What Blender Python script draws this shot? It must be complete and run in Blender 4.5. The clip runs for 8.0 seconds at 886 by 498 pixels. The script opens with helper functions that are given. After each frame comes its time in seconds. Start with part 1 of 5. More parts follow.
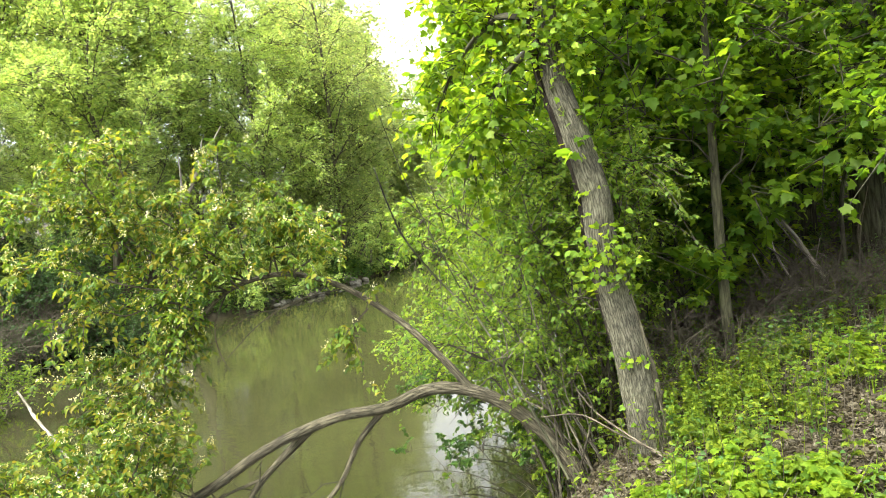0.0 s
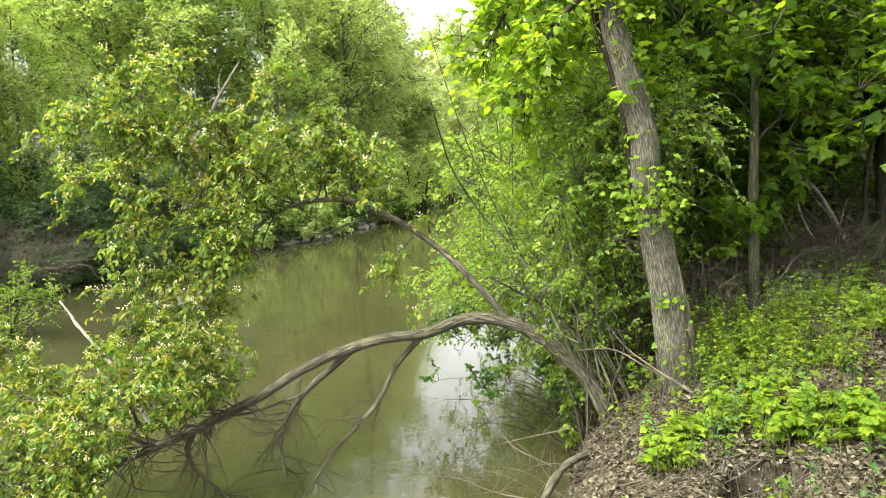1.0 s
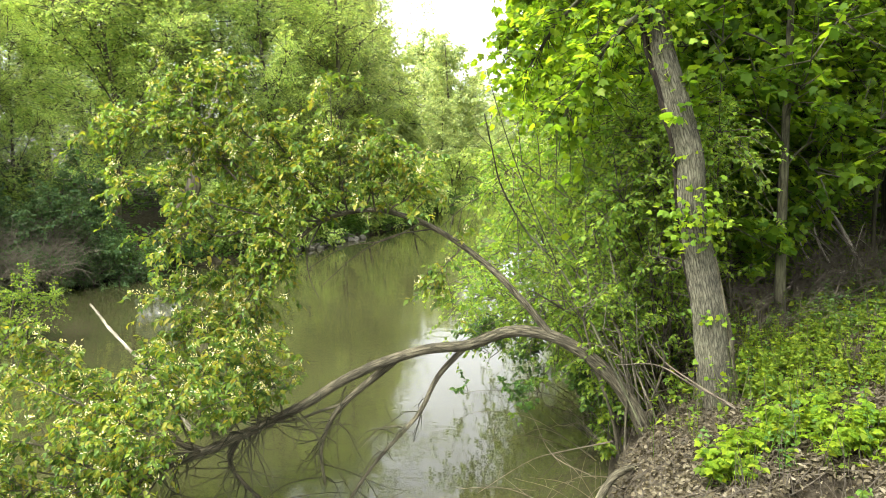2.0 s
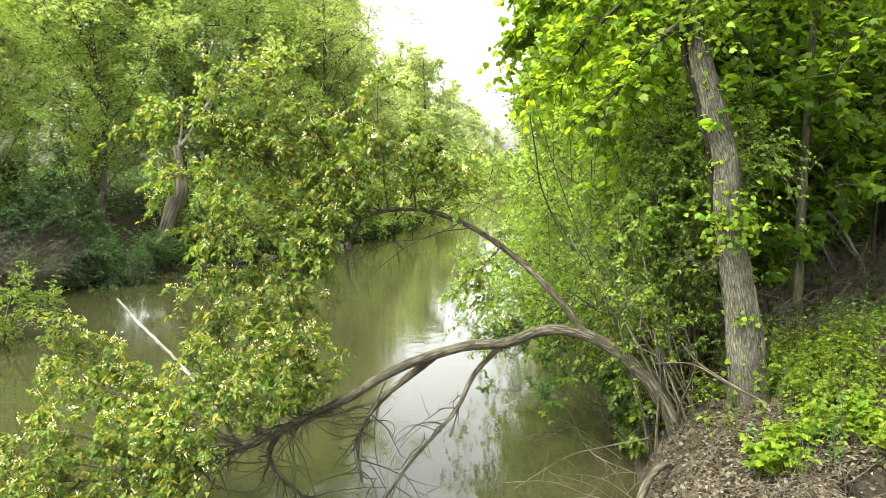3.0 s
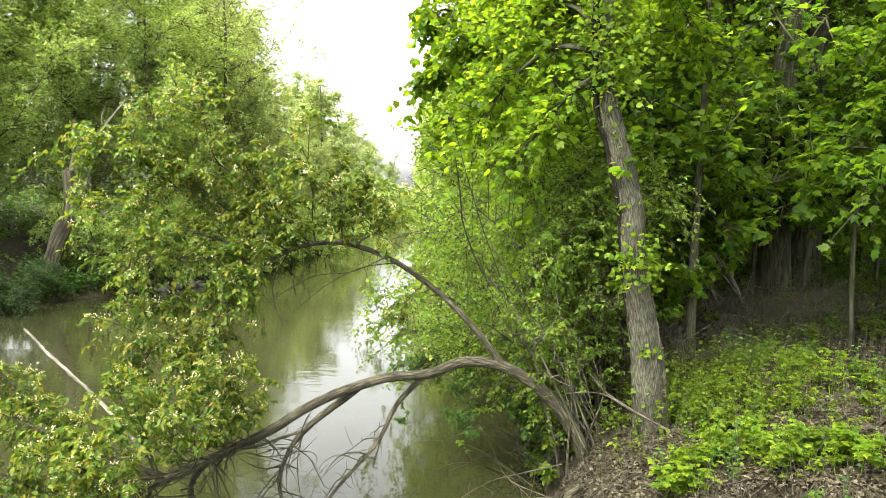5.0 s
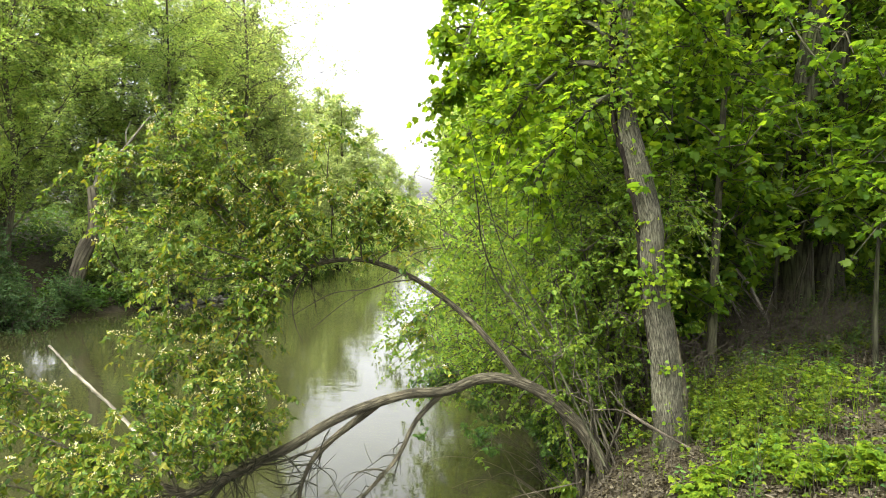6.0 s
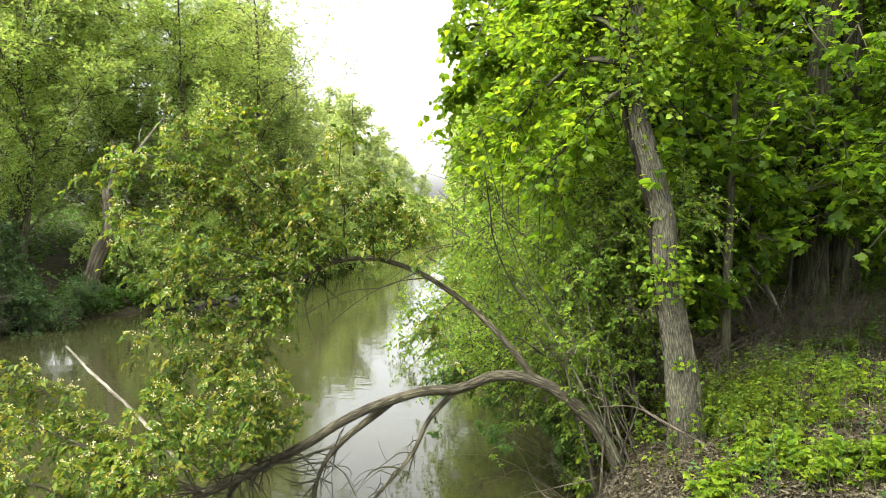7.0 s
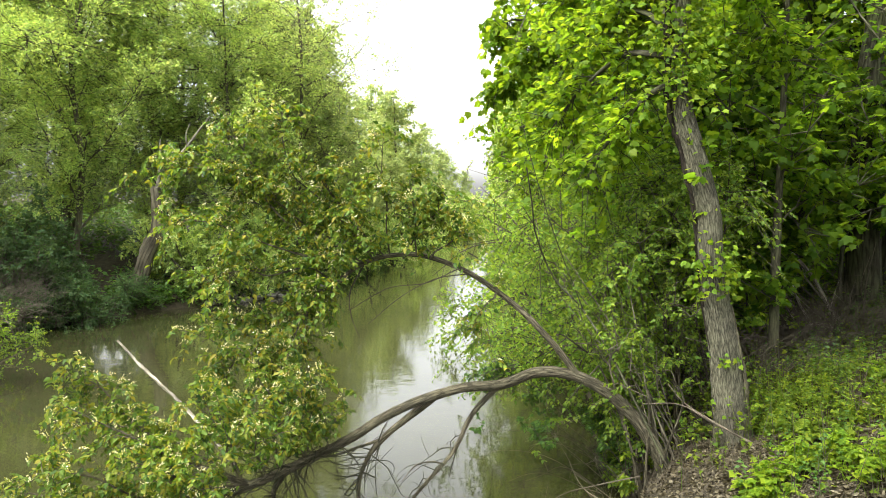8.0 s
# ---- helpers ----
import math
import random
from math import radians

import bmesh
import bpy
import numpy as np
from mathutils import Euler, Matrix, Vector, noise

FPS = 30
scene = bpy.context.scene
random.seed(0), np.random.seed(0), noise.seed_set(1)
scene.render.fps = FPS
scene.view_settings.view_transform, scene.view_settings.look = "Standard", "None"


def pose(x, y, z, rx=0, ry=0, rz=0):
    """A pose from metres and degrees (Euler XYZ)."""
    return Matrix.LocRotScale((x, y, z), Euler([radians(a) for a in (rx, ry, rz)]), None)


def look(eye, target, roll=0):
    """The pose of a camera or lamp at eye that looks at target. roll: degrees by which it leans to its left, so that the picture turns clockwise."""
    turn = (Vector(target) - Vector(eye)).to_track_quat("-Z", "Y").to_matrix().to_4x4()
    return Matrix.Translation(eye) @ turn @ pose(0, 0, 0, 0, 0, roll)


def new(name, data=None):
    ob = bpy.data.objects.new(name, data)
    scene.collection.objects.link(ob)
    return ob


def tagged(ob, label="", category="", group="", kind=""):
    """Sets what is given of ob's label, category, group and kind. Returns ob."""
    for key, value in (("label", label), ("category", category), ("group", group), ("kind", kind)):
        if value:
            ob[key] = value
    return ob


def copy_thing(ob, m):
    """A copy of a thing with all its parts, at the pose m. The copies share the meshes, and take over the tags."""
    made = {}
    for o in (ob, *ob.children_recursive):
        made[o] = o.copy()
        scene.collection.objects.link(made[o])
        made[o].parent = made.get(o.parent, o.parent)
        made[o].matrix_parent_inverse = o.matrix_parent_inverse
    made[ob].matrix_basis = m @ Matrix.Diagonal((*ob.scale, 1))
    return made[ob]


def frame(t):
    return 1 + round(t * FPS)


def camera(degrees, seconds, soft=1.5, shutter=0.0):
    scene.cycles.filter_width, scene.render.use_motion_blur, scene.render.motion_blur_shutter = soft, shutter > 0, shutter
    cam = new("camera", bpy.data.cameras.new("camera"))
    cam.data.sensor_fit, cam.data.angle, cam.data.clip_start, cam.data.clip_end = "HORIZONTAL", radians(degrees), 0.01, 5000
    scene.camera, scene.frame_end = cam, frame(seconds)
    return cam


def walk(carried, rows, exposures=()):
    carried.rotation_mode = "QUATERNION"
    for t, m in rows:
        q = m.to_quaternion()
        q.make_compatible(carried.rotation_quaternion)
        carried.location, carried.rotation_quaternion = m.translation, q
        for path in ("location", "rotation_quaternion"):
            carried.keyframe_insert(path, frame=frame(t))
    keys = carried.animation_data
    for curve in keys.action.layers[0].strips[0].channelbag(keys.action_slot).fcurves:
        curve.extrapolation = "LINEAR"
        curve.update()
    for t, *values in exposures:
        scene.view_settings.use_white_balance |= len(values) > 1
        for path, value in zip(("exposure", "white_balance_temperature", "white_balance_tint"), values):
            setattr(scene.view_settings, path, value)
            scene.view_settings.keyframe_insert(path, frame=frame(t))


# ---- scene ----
cam = camera(59.0, 8.0, soft=0.6)
PATH = [
    (0, (1.971, 0.92, 3.205), (1.591, 2.876, 3.028), -6.9),
    (0.5, (1.607, 0.884, 3.075), (1.211, 2.827, 2.813), -5.5),
    (1, (1.573, 0.638, 3.064), (1.198, 2.581, 2.775), -3.4),
    (1.5, (1.342, 0.549, 3.059), (1.05, 2.505, 2.764), -3.0),
    (2, (0.936, 0.436, 3.089), (0.636, 2.397, 2.833), -1.6),
    (2.2, (0.799, 0.377, 3.071), (0.528, 2.344, 2.834), -1.1),
    (3.3, (0.234, 0.107, 2.979), (0.09, 2.089, 2.753), 0.7),
    (3.5, (0.244, 0.01, 3.0), (0.189, 1.996, 2.775), 1.3),
    (4, (0.1, -0.011, 3.012), (0.12, 1.977, 2.796), 1.3),
    (4.5, (-0.019, 0.021, 3.02), (0.02, 2.012, 2.836), 1.5),
    (4.7, (-0.014, -0.022, 3.013), (0.056, 1.97, 2.85), 1.5),
    (6, (0.009, -0.063, 3.049), (0.021, 1.934, 2.945), 1.2),
    (6.5, (0.017, -0.062, 3.046), (0.014, 1.935, 2.942), 0.9),
    (7, (0.014, -0.081, 3.048), (-0.006, 1.916, 2.939), 0.6),
    (7.5, (0.015, -0.077, 3.048), (-0.049, 1.919, 2.931), 0.4),
    (8, (0.01, -0.095, 3.046), (-0.116, 1.898, 2.927), 0.3),
]
walk(cam, [(t, look(eye, target, roll)) for t, eye, target, roll in PATH],
     [(0, 2.83), (2, 2.71), (4.2, 2.62), (6, 2.3), (8, 2.28)])

# ---- light: overcast sky ----
world = bpy.data.worlds.new("overcast_sky")
scene.world = world
world.use_nodes = True
wn, wl = world.node_tree.nodes, world.node_tree.links
sky = wn.new("ShaderNodeTexSky")
sky.sky_type, sky.sun_disc = "NISHITA", False
sky.sun_elevation, sky.sun_rotation = radians(60), radians(-125)
sky.dust_density, sky.air_density = 4.0, 1.0
grey = wn.new("ShaderNodeHueSaturation")
grey.inputs["Saturation"].default_value = 0.12
wl.new(sky.outputs[0], grey.inputs["Color"])
wl.new(grey.outputs[0], wn["Background"].inputs["Color"])
wn["Background"].inputs["Strength"].default_value = 0.15
sun = new("sun", bpy.data.lights.new("sun", "SUN"))
sun.data.energy, sun.data.angle, sun.data.color = 1.15, radians(40), (1.0, 0.96, 0.88)
sun.matrix_world = look((-8.2, -5.75, 17.32), (0, 0, 0))


# ---- materials ----
def nodes_of(name):
    m = bpy.data.materials.new(name)
    m.use_nodes = True
    return m, m.node_tree.nodes, m.node_tree.links, m.node_tree.nodes["Principled BSDF"]


def ramp(n, stops):
    r = n.new("ShaderNodeValToRGB")
    e = r.color_ramp.elements
    while len(e) < len(stops):
        e.new(0.5)
    for i, (p, c) in enumerate(stops):
        e[i].position, e[i].color = p, (*c, 1)
    return r


def leaf_mat(name, colours, glow=0.4, rough=0.48, patch=0.25):
    """Thin leaf: reflects and lets light through; each leaf has its own tone."""
    m, n, l, b = nodes_of(name)
    geo = n.new("ShaderNodeNewGeometry")
    r = ramp(n, [(i / (len(colours) - 1), c) for i, c in enumerate(colours)])
    l.new(geo.outputs["Random Per Island"], r.inputs[0])
    tc, big = n.new("ShaderNodeTexCoord"), n.new("ShaderNodeTexNoise")
    big.inputs["Scale"].default_value, big.inputs["Detail"].default_value = 1.1, 3
    l.new(tc.outputs["Object"], big.inputs["Vector"])
    mr = n.new("ShaderNodeMapRange")
    mr.inputs[1].default_value, mr.inputs[2].default_value = 0.3, 0.7
    mr.inputs[3].default_value, mr.inputs[4].default_value = 1 - patch, 1 + patch
    l.new(big.outputs["Fac"], mr.inputs[0])
    hs = n.new("ShaderNodeHueSaturation")
    l.new(r.outputs[0], hs.inputs["Color"])
    l.new(mr.outputs[0], hs.inputs["Value"])
    l.new(hs.outputs[0], b.inputs["Base Color"])
    b.inputs["Roughness"].default_value = rough
    b.inputs["Specular IOR Level"].default_value = 0.16
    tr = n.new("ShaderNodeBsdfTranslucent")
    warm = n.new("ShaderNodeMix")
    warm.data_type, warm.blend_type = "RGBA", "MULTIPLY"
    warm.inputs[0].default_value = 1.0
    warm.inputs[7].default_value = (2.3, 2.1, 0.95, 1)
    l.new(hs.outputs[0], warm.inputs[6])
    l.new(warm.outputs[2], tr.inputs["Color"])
    mix = n.new("ShaderNodeMixShader")
    mix.inputs[0].default_value = glow
    l.new(b.outputs[0], mix.inputs[1])
    l.new(tr.outputs[0], mix.inputs[2])
    l.new(mix.outputs[0], n["Material Output"].inputs["Surface"])
    return m


def bark_mat(name, dark, light, scale=18.0, depth=0.5, moss=0.0, long=0.13):
    m, n, l, b = nodes_of(name)
    tc, mp = n.new("ShaderNodeAttribute"), n.new("ShaderNodeMapping")
    tc.attribute_name = "grain"
    mp.inputs["Scale"].default_value = (1, 1, long)
    l.new(tc.outputs["Vector"], mp.inputs["Vector"])
    fine, wide, crack = n.new("ShaderNodeTexNoise"), n.new("ShaderNodeTexNoise"), n.new("ShaderNodeTexVoronoi")
    fine.inputs["Scale"].default_value, fine.inputs["Detail"].default_value = scale * 2, 8
    fine.inputs["Roughness"].default_value = 0.7
    wide.inputs["Scale"].default_value, wide.inputs["Detail"].default_value = 3.0, 4
    crack.feature = "DISTANCE_TO_EDGE"
    crack.inputs["Scale"].default_value = scale
    warp = n.new("ShaderNodeMixRGB")
    warp.blend_type = "ADD"
    warp.inputs[0].default_value = 0.03
    l.new(mp.outputs[0], warp.inputs[1])
    l.new(fine.outputs["Color"], warp.inputs[2])
    l.new(mp.outputs[0], fine.inputs["Vector"])
    l.new(warp.outputs[0], crack.inputs["Vector"])
    l.new(tc.outputs["Vector"], wide.inputs["Vector"])
    deep = n.new("ShaderNodeMapRange")
    deep.inputs[1].default_value, deep.inputs[2].default_value = 0.0, 0.28
    l.new(crack.outputs["Distance"], deep.inputs[0])
    height = n.new("ShaderNodeMath")
    height.operation = "MULTIPLY_ADD"
    height.inputs[1].default_value = 0.3
    l.new(deep.outputs[0], height.inputs[0])
    half = n.new("ShaderNodeMath")
    half.operation = "MULTIPLY"
    half.inputs[1].default_value = 0.95
    l.new(fine.outputs["Fac"], half.inputs[0])
    l.new(half.outputs[0], height.inputs[2])
    r = ramp(n, [(0.4, dark), (0.62, tuple((a * 0.9 + c) / 2 for a, c in zip(dark, light))), (0.88, light)])
    l.new(height.outputs[0], r.inputs[0])
    r2 = ramp(n, [(0.35, (0.6, 0.6, 0.56)), (0.65, (1.1 - moss * 0.3, 1.1, 1.0 - moss * 0.5))])
    l.new(wide.outputs["Fac"], r2.inputs[0])
    mx = n.new("ShaderNodeMix")
    mx.data_type, mx.blend_type = "RGBA", "MULTIPLY"
    mx.inputs[0].default_value = 1.0
    l.new(r.outputs[0], mx.inputs[6])
    l.new(r2.outputs[0], mx.inputs[7])
    l.new(mx.outputs[2], b.inputs["Base Color"])
    b.inputs["Roughness"].default_value = 0.9
    b.inputs["Specular IOR Level"].default_value = 0.15
    bp = n.new("ShaderNodeBump")
    bp.inputs["Strength"].default_value, bp.inputs["Distance"].default_value = depth, 0.03
    l.new(height.outputs[0], bp.inputs["Height"])
    l.new(bp.outputs[0], b.inputs["Normal"])
    return m


def soil_mat():
    m, n, l, b = nodes_of("soil_and_litter")
    tc = n.new("ShaderNodeTexCoord")
    vo, fine, wide = n.new("ShaderNodeTexVoronoi"), n.new("ShaderNodeTexNoise"), n.new("ShaderNodeTexNoise")
    vo.inputs["Scale"].default_value = 16
    fine.inputs["Scale"].default_value, fine.inputs["Detail"].default_value = 30, 6
    wide.inputs["Scale"].default_value, wide.inputs["Detail"].default_value = 0.9, 5
    for t in (vo, fine, wide):
        l.new(tc.outputs["Object"], t.inputs["Vector"])
    r = ramp(n, [(0.0, (0.018, 0.015, 0.01)), (0.45, (0.042, 0.036, 0.023)), (0.8, (0.07, 0.061, 0.04)), (1.0, (0.105, 0.092, 0.063))])
    l.new(vo.outputs["Color"], r.inputs[0])
    r2 = ramp(n, [(0.35, (0.016, 0.013, 0.008)), (0.62, (0.05, 0.042, 0.027))])
    l.new(fine.outputs["Fac"], r2.inputs[0])
    mx = n.new("ShaderNodeMix")
    mx.data_type = "RGBA"
    l.new(wide.outputs["Fac"], mx.inputs[0])
    l.new(r.outputs[0], mx.inputs[6])
    l.new(r2.outputs[0], mx.inputs[7])
    l.new(mx.outputs[2], b.inputs["Base Color"])
    b.inputs["Roughness"].default_value = 0.95
    b.inputs["Specular IOR Level"].default_value = 0.1
    bp = n.new("ShaderNodeBump")
    bp.inputs["Strength"].default_value, bp.inputs["Distance"].default_value = 0.8, 0.03
    l.new(fine.outputs["Fac"], bp.inputs["Height"])
    l.new(bp.outputs[0], b.inputs["Normal"])
    return m


def water_mat():
    m, n, l, b = nodes_of("muddy_river_water")
    tc = n.new("ShaderNodeTexCoord")
    silt = n.new("ShaderNodeTexNoise")
    silt.inputs["Scale"].default_value, silt.inputs["Detail"].default_value = 0.35, 4
    l.new(tc.outputs["Object"], silt.inputs["Vector"])
    r = ramp(n, [(0.35, (0.0265, 0.0275, 0.0108)), (0.65, (0.0345, 0.035, 0.014))])
    l.new(silt.outputs["Fac"], r.inputs[0])
    l.new(r.outputs[0], b.inputs["Base Color"])
    b.inputs["Roughness"].default_value, b.inputs["IOR"].default_value = 0.02, 1.37
    wide, fine = n.new("ShaderNodeTexNoise"), n.new("ShaderNodeTexNoise")
    mp = n.new("ShaderNodeMapping")
    mp.inputs["Scale"].default_value = (1.0, 1.6, 1.0)
    l.new(tc.outputs["Object"], mp.inputs["Vector"])
    wide.inputs["Scale"].default_value, wide.inputs["Detail"].default_value = 1.5, 2
    fine.inputs["Scale"].default_value, fine.inputs["Detail"].default_value = 7, 3
    l.new(mp.outputs[0], wide.inputs["Vector"])
    l.new(mp.outputs[0], fine.inputs["Vector"])
    b1, b2 = n.new("ShaderNodeBump"), n.new("ShaderNodeBump")
    b1.inputs["Strength"].default_value, b1.inputs["Distance"].default_value = 0.03, 0.1
    b2.inputs["Strength"].default_value, b2.inputs["Distance"].default_value = 0.055, 0.02
    l.new(wide.outputs["Fac"], b1.inputs["Height"])
    l.new(fine.outputs["Fac"], b2.inputs["Height"])
    l.new(b1.outputs[0], b2.inputs["Normal"])
    l.new(b2.outputs[0], b.inputs["Normal"])
    return m


SOIL, WATER = soil_mat(), water_mat()
BARK_GREY = bark_mat("ridged_grey_bark", (0.045, 0.042, 0.032), (0.22, 0.205, 0.16), 50, 1.0, 0.15, 0.17)
BARK_SHRUB = bark_mat("shredding_shrub_bark", (0.036, 0.032, 0.022), (0.205, 0.185, 0.13), 44, 1.0)
BARK_DARK = bark_mat("dark_woodland_bark", (0.025, 0.022, 0.017), (0.115, 0.105, 0.08), 16, 0.8, 0.6)
BARK_FAR = bark_mat("brown_bank_bark", (0.05, 0.043, 0.031), (0.19, 0.17, 0.13), 10, 0.6)
BARK_SLIM = bark_mat("smooth_brown_bark", (0.036, 0.032, 0.024), (0.12, 0.108, 0.08), 30, 0.5, 0.3)
DEADWOOD = bark_mat("bleached_dead_wood", (0.16, 0.14, 0.11), (0.44, 0.41, 0.35), 30, 0.7)
PALE_STEM = bark_mat("pale_grey_stem", (0.065, 0.058, 0.042), (0.2, 0.182, 0.14), 26, 0.5)
TWIGWOOD = bark_mat("dry_twig_wood", (0.04, 0.034, 0.026), (0.145, 0.125, 0.095), 20, 0.4)
VINE = bark_mat("hairy_vine_bark", (0.016, 0.013, 0.01), (0.06, 0.048, 0.035), 60, 1.0)
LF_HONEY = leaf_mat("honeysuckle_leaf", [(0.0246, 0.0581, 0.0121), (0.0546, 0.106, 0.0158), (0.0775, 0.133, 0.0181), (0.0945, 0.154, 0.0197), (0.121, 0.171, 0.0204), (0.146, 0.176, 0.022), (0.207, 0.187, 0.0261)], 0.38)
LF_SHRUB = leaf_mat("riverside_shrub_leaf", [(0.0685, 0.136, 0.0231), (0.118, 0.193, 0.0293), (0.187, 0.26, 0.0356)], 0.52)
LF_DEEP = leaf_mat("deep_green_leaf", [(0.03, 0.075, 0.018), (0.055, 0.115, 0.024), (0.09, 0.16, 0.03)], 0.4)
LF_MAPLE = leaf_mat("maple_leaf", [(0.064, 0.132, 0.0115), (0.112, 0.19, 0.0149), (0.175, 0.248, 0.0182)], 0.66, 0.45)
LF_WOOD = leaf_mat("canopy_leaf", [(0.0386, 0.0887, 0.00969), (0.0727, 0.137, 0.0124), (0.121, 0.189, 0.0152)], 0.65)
# Bank and willow leaf colours are paled and greyed to carry distance haze.
LF_BANK = leaf_mat("hazed_bank_leaf", [(0.142, 0.234, 0.083), (0.248, 0.34, 0.124), (0.38, 0.448, 0.19)], 0.55, 0.5)
LF_WILLOW = leaf_mat("hazed_willow_leaf", [(0.131, 0.195, 0.085), (0.213, 0.274, 0.131), (0.308, 0.355, 0.185)], 0.5, 0.5)
# Grey-green leaf, its colour lowered to include the shade of the undercut bank.
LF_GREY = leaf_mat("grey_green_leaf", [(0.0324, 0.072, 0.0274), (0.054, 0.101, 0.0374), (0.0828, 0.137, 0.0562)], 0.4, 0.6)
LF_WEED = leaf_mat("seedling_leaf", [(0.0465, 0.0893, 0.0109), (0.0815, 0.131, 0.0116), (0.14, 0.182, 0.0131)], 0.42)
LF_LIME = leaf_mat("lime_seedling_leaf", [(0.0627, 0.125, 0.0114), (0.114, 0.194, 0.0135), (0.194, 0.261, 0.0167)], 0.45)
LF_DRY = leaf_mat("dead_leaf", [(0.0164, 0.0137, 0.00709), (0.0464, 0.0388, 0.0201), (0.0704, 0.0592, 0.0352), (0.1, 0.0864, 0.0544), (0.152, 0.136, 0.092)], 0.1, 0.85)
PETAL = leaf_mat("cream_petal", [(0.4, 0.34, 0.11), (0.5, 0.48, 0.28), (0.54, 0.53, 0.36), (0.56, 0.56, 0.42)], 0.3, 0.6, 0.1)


# ---- mesh tools ----
def mesh_of(name, verts, faces, smooth=False):
    """A mesh from an array of places and arrays of faces, all of one size each."""
    me = bpy.data.meshes.new(name)
    groups = [f for f in (faces if isinstance(faces, list) else [faces]) if len(f)]
    verts = np.asarray(verts, np.float32)
    me.vertices.add(len(verts))
    me.vertices.foreach_set("co", verts.ravel())
    loops = np.concatenate([np.asarray(f, np.int32).ravel() for f in groups])
    sizes = np.concatenate([np.full(len(f), len(f[0]), np.int32) for f in groups])
    me.loops.add(len(loops))
    me.loops.foreach_set("vertex_index", loops)
    me.polygons.add(len(sizes))
    me.polygons.foreach_set("loop_start", np.r_[0, np.cumsum(sizes)[:-1]].astype(np.int32))
    if smooth:
        me.polygons.foreach_set("use_smooth", np.ones(len(sizes), bool))
    me.update(calc_edges=True)
    return me


def thing(name, base, label, category, group="", kind=""):
    root = new(name)
    root.location, root.empty_display_size = base, 0.1
    return tagged(root, label, category, group, kind)


def part(name, geo, material, parent, label="", kind="", smooth=False):
    """One mesh under a thing; places are given in the world and kept relative to the thing."""
    verts, faces, *grain = geo
    off = np.array(parent.location if parent.type == "EMPTY" else parent.parent.location)
    ob = new(name, mesh_of(name, np.asarray(verts) - off, faces, smooth))
    ob.data.materials.append(material)
    if grain:
        ob.data.attributes.new("grain", "FLOAT_VECTOR", "POINT").data.foreach_set("vector", np.asarray(grain[0], np.float32).ravel())
    ob.parent = parent
    return tagged(ob, label, kind=kind)


def joined(pieces):
    """Several (verts, faces) with the same face size as one."""
    vs, fs, n = [], [], 0
    for v, f, *_ in pieces:
        vs.append(v)
        fs.append(np.asarray(f) + n)
        n += len(v)
    return np.concatenate(vs), np.concatenate(fs)


def spline(pts, n):
    """n points on a smooth curve through pts."""
    p = np.asarray(pts, float)
    p = np.vstack([2 * p[0] - p[1], p, 2 * p[-1] - p[-2]])
    u = np.linspace(0, len(p) - 3 - 1e-6, n)
    i, t = u.astype(int), (u % 1)[:, None]
    a, b, c, d = p[i], p[i + 1], p[i + 2], p[i + 3]
    return 0.5 * (2 * b + (c - a) * t + (2 * a - 5 * b + 4 * c - d) * t**2 + (3 * b - a - 3 * c + d) * t**3)


def unit(v):
    return v / np.maximum(np.linalg.norm(v, axis=-1, keepdims=True), 1e-9)


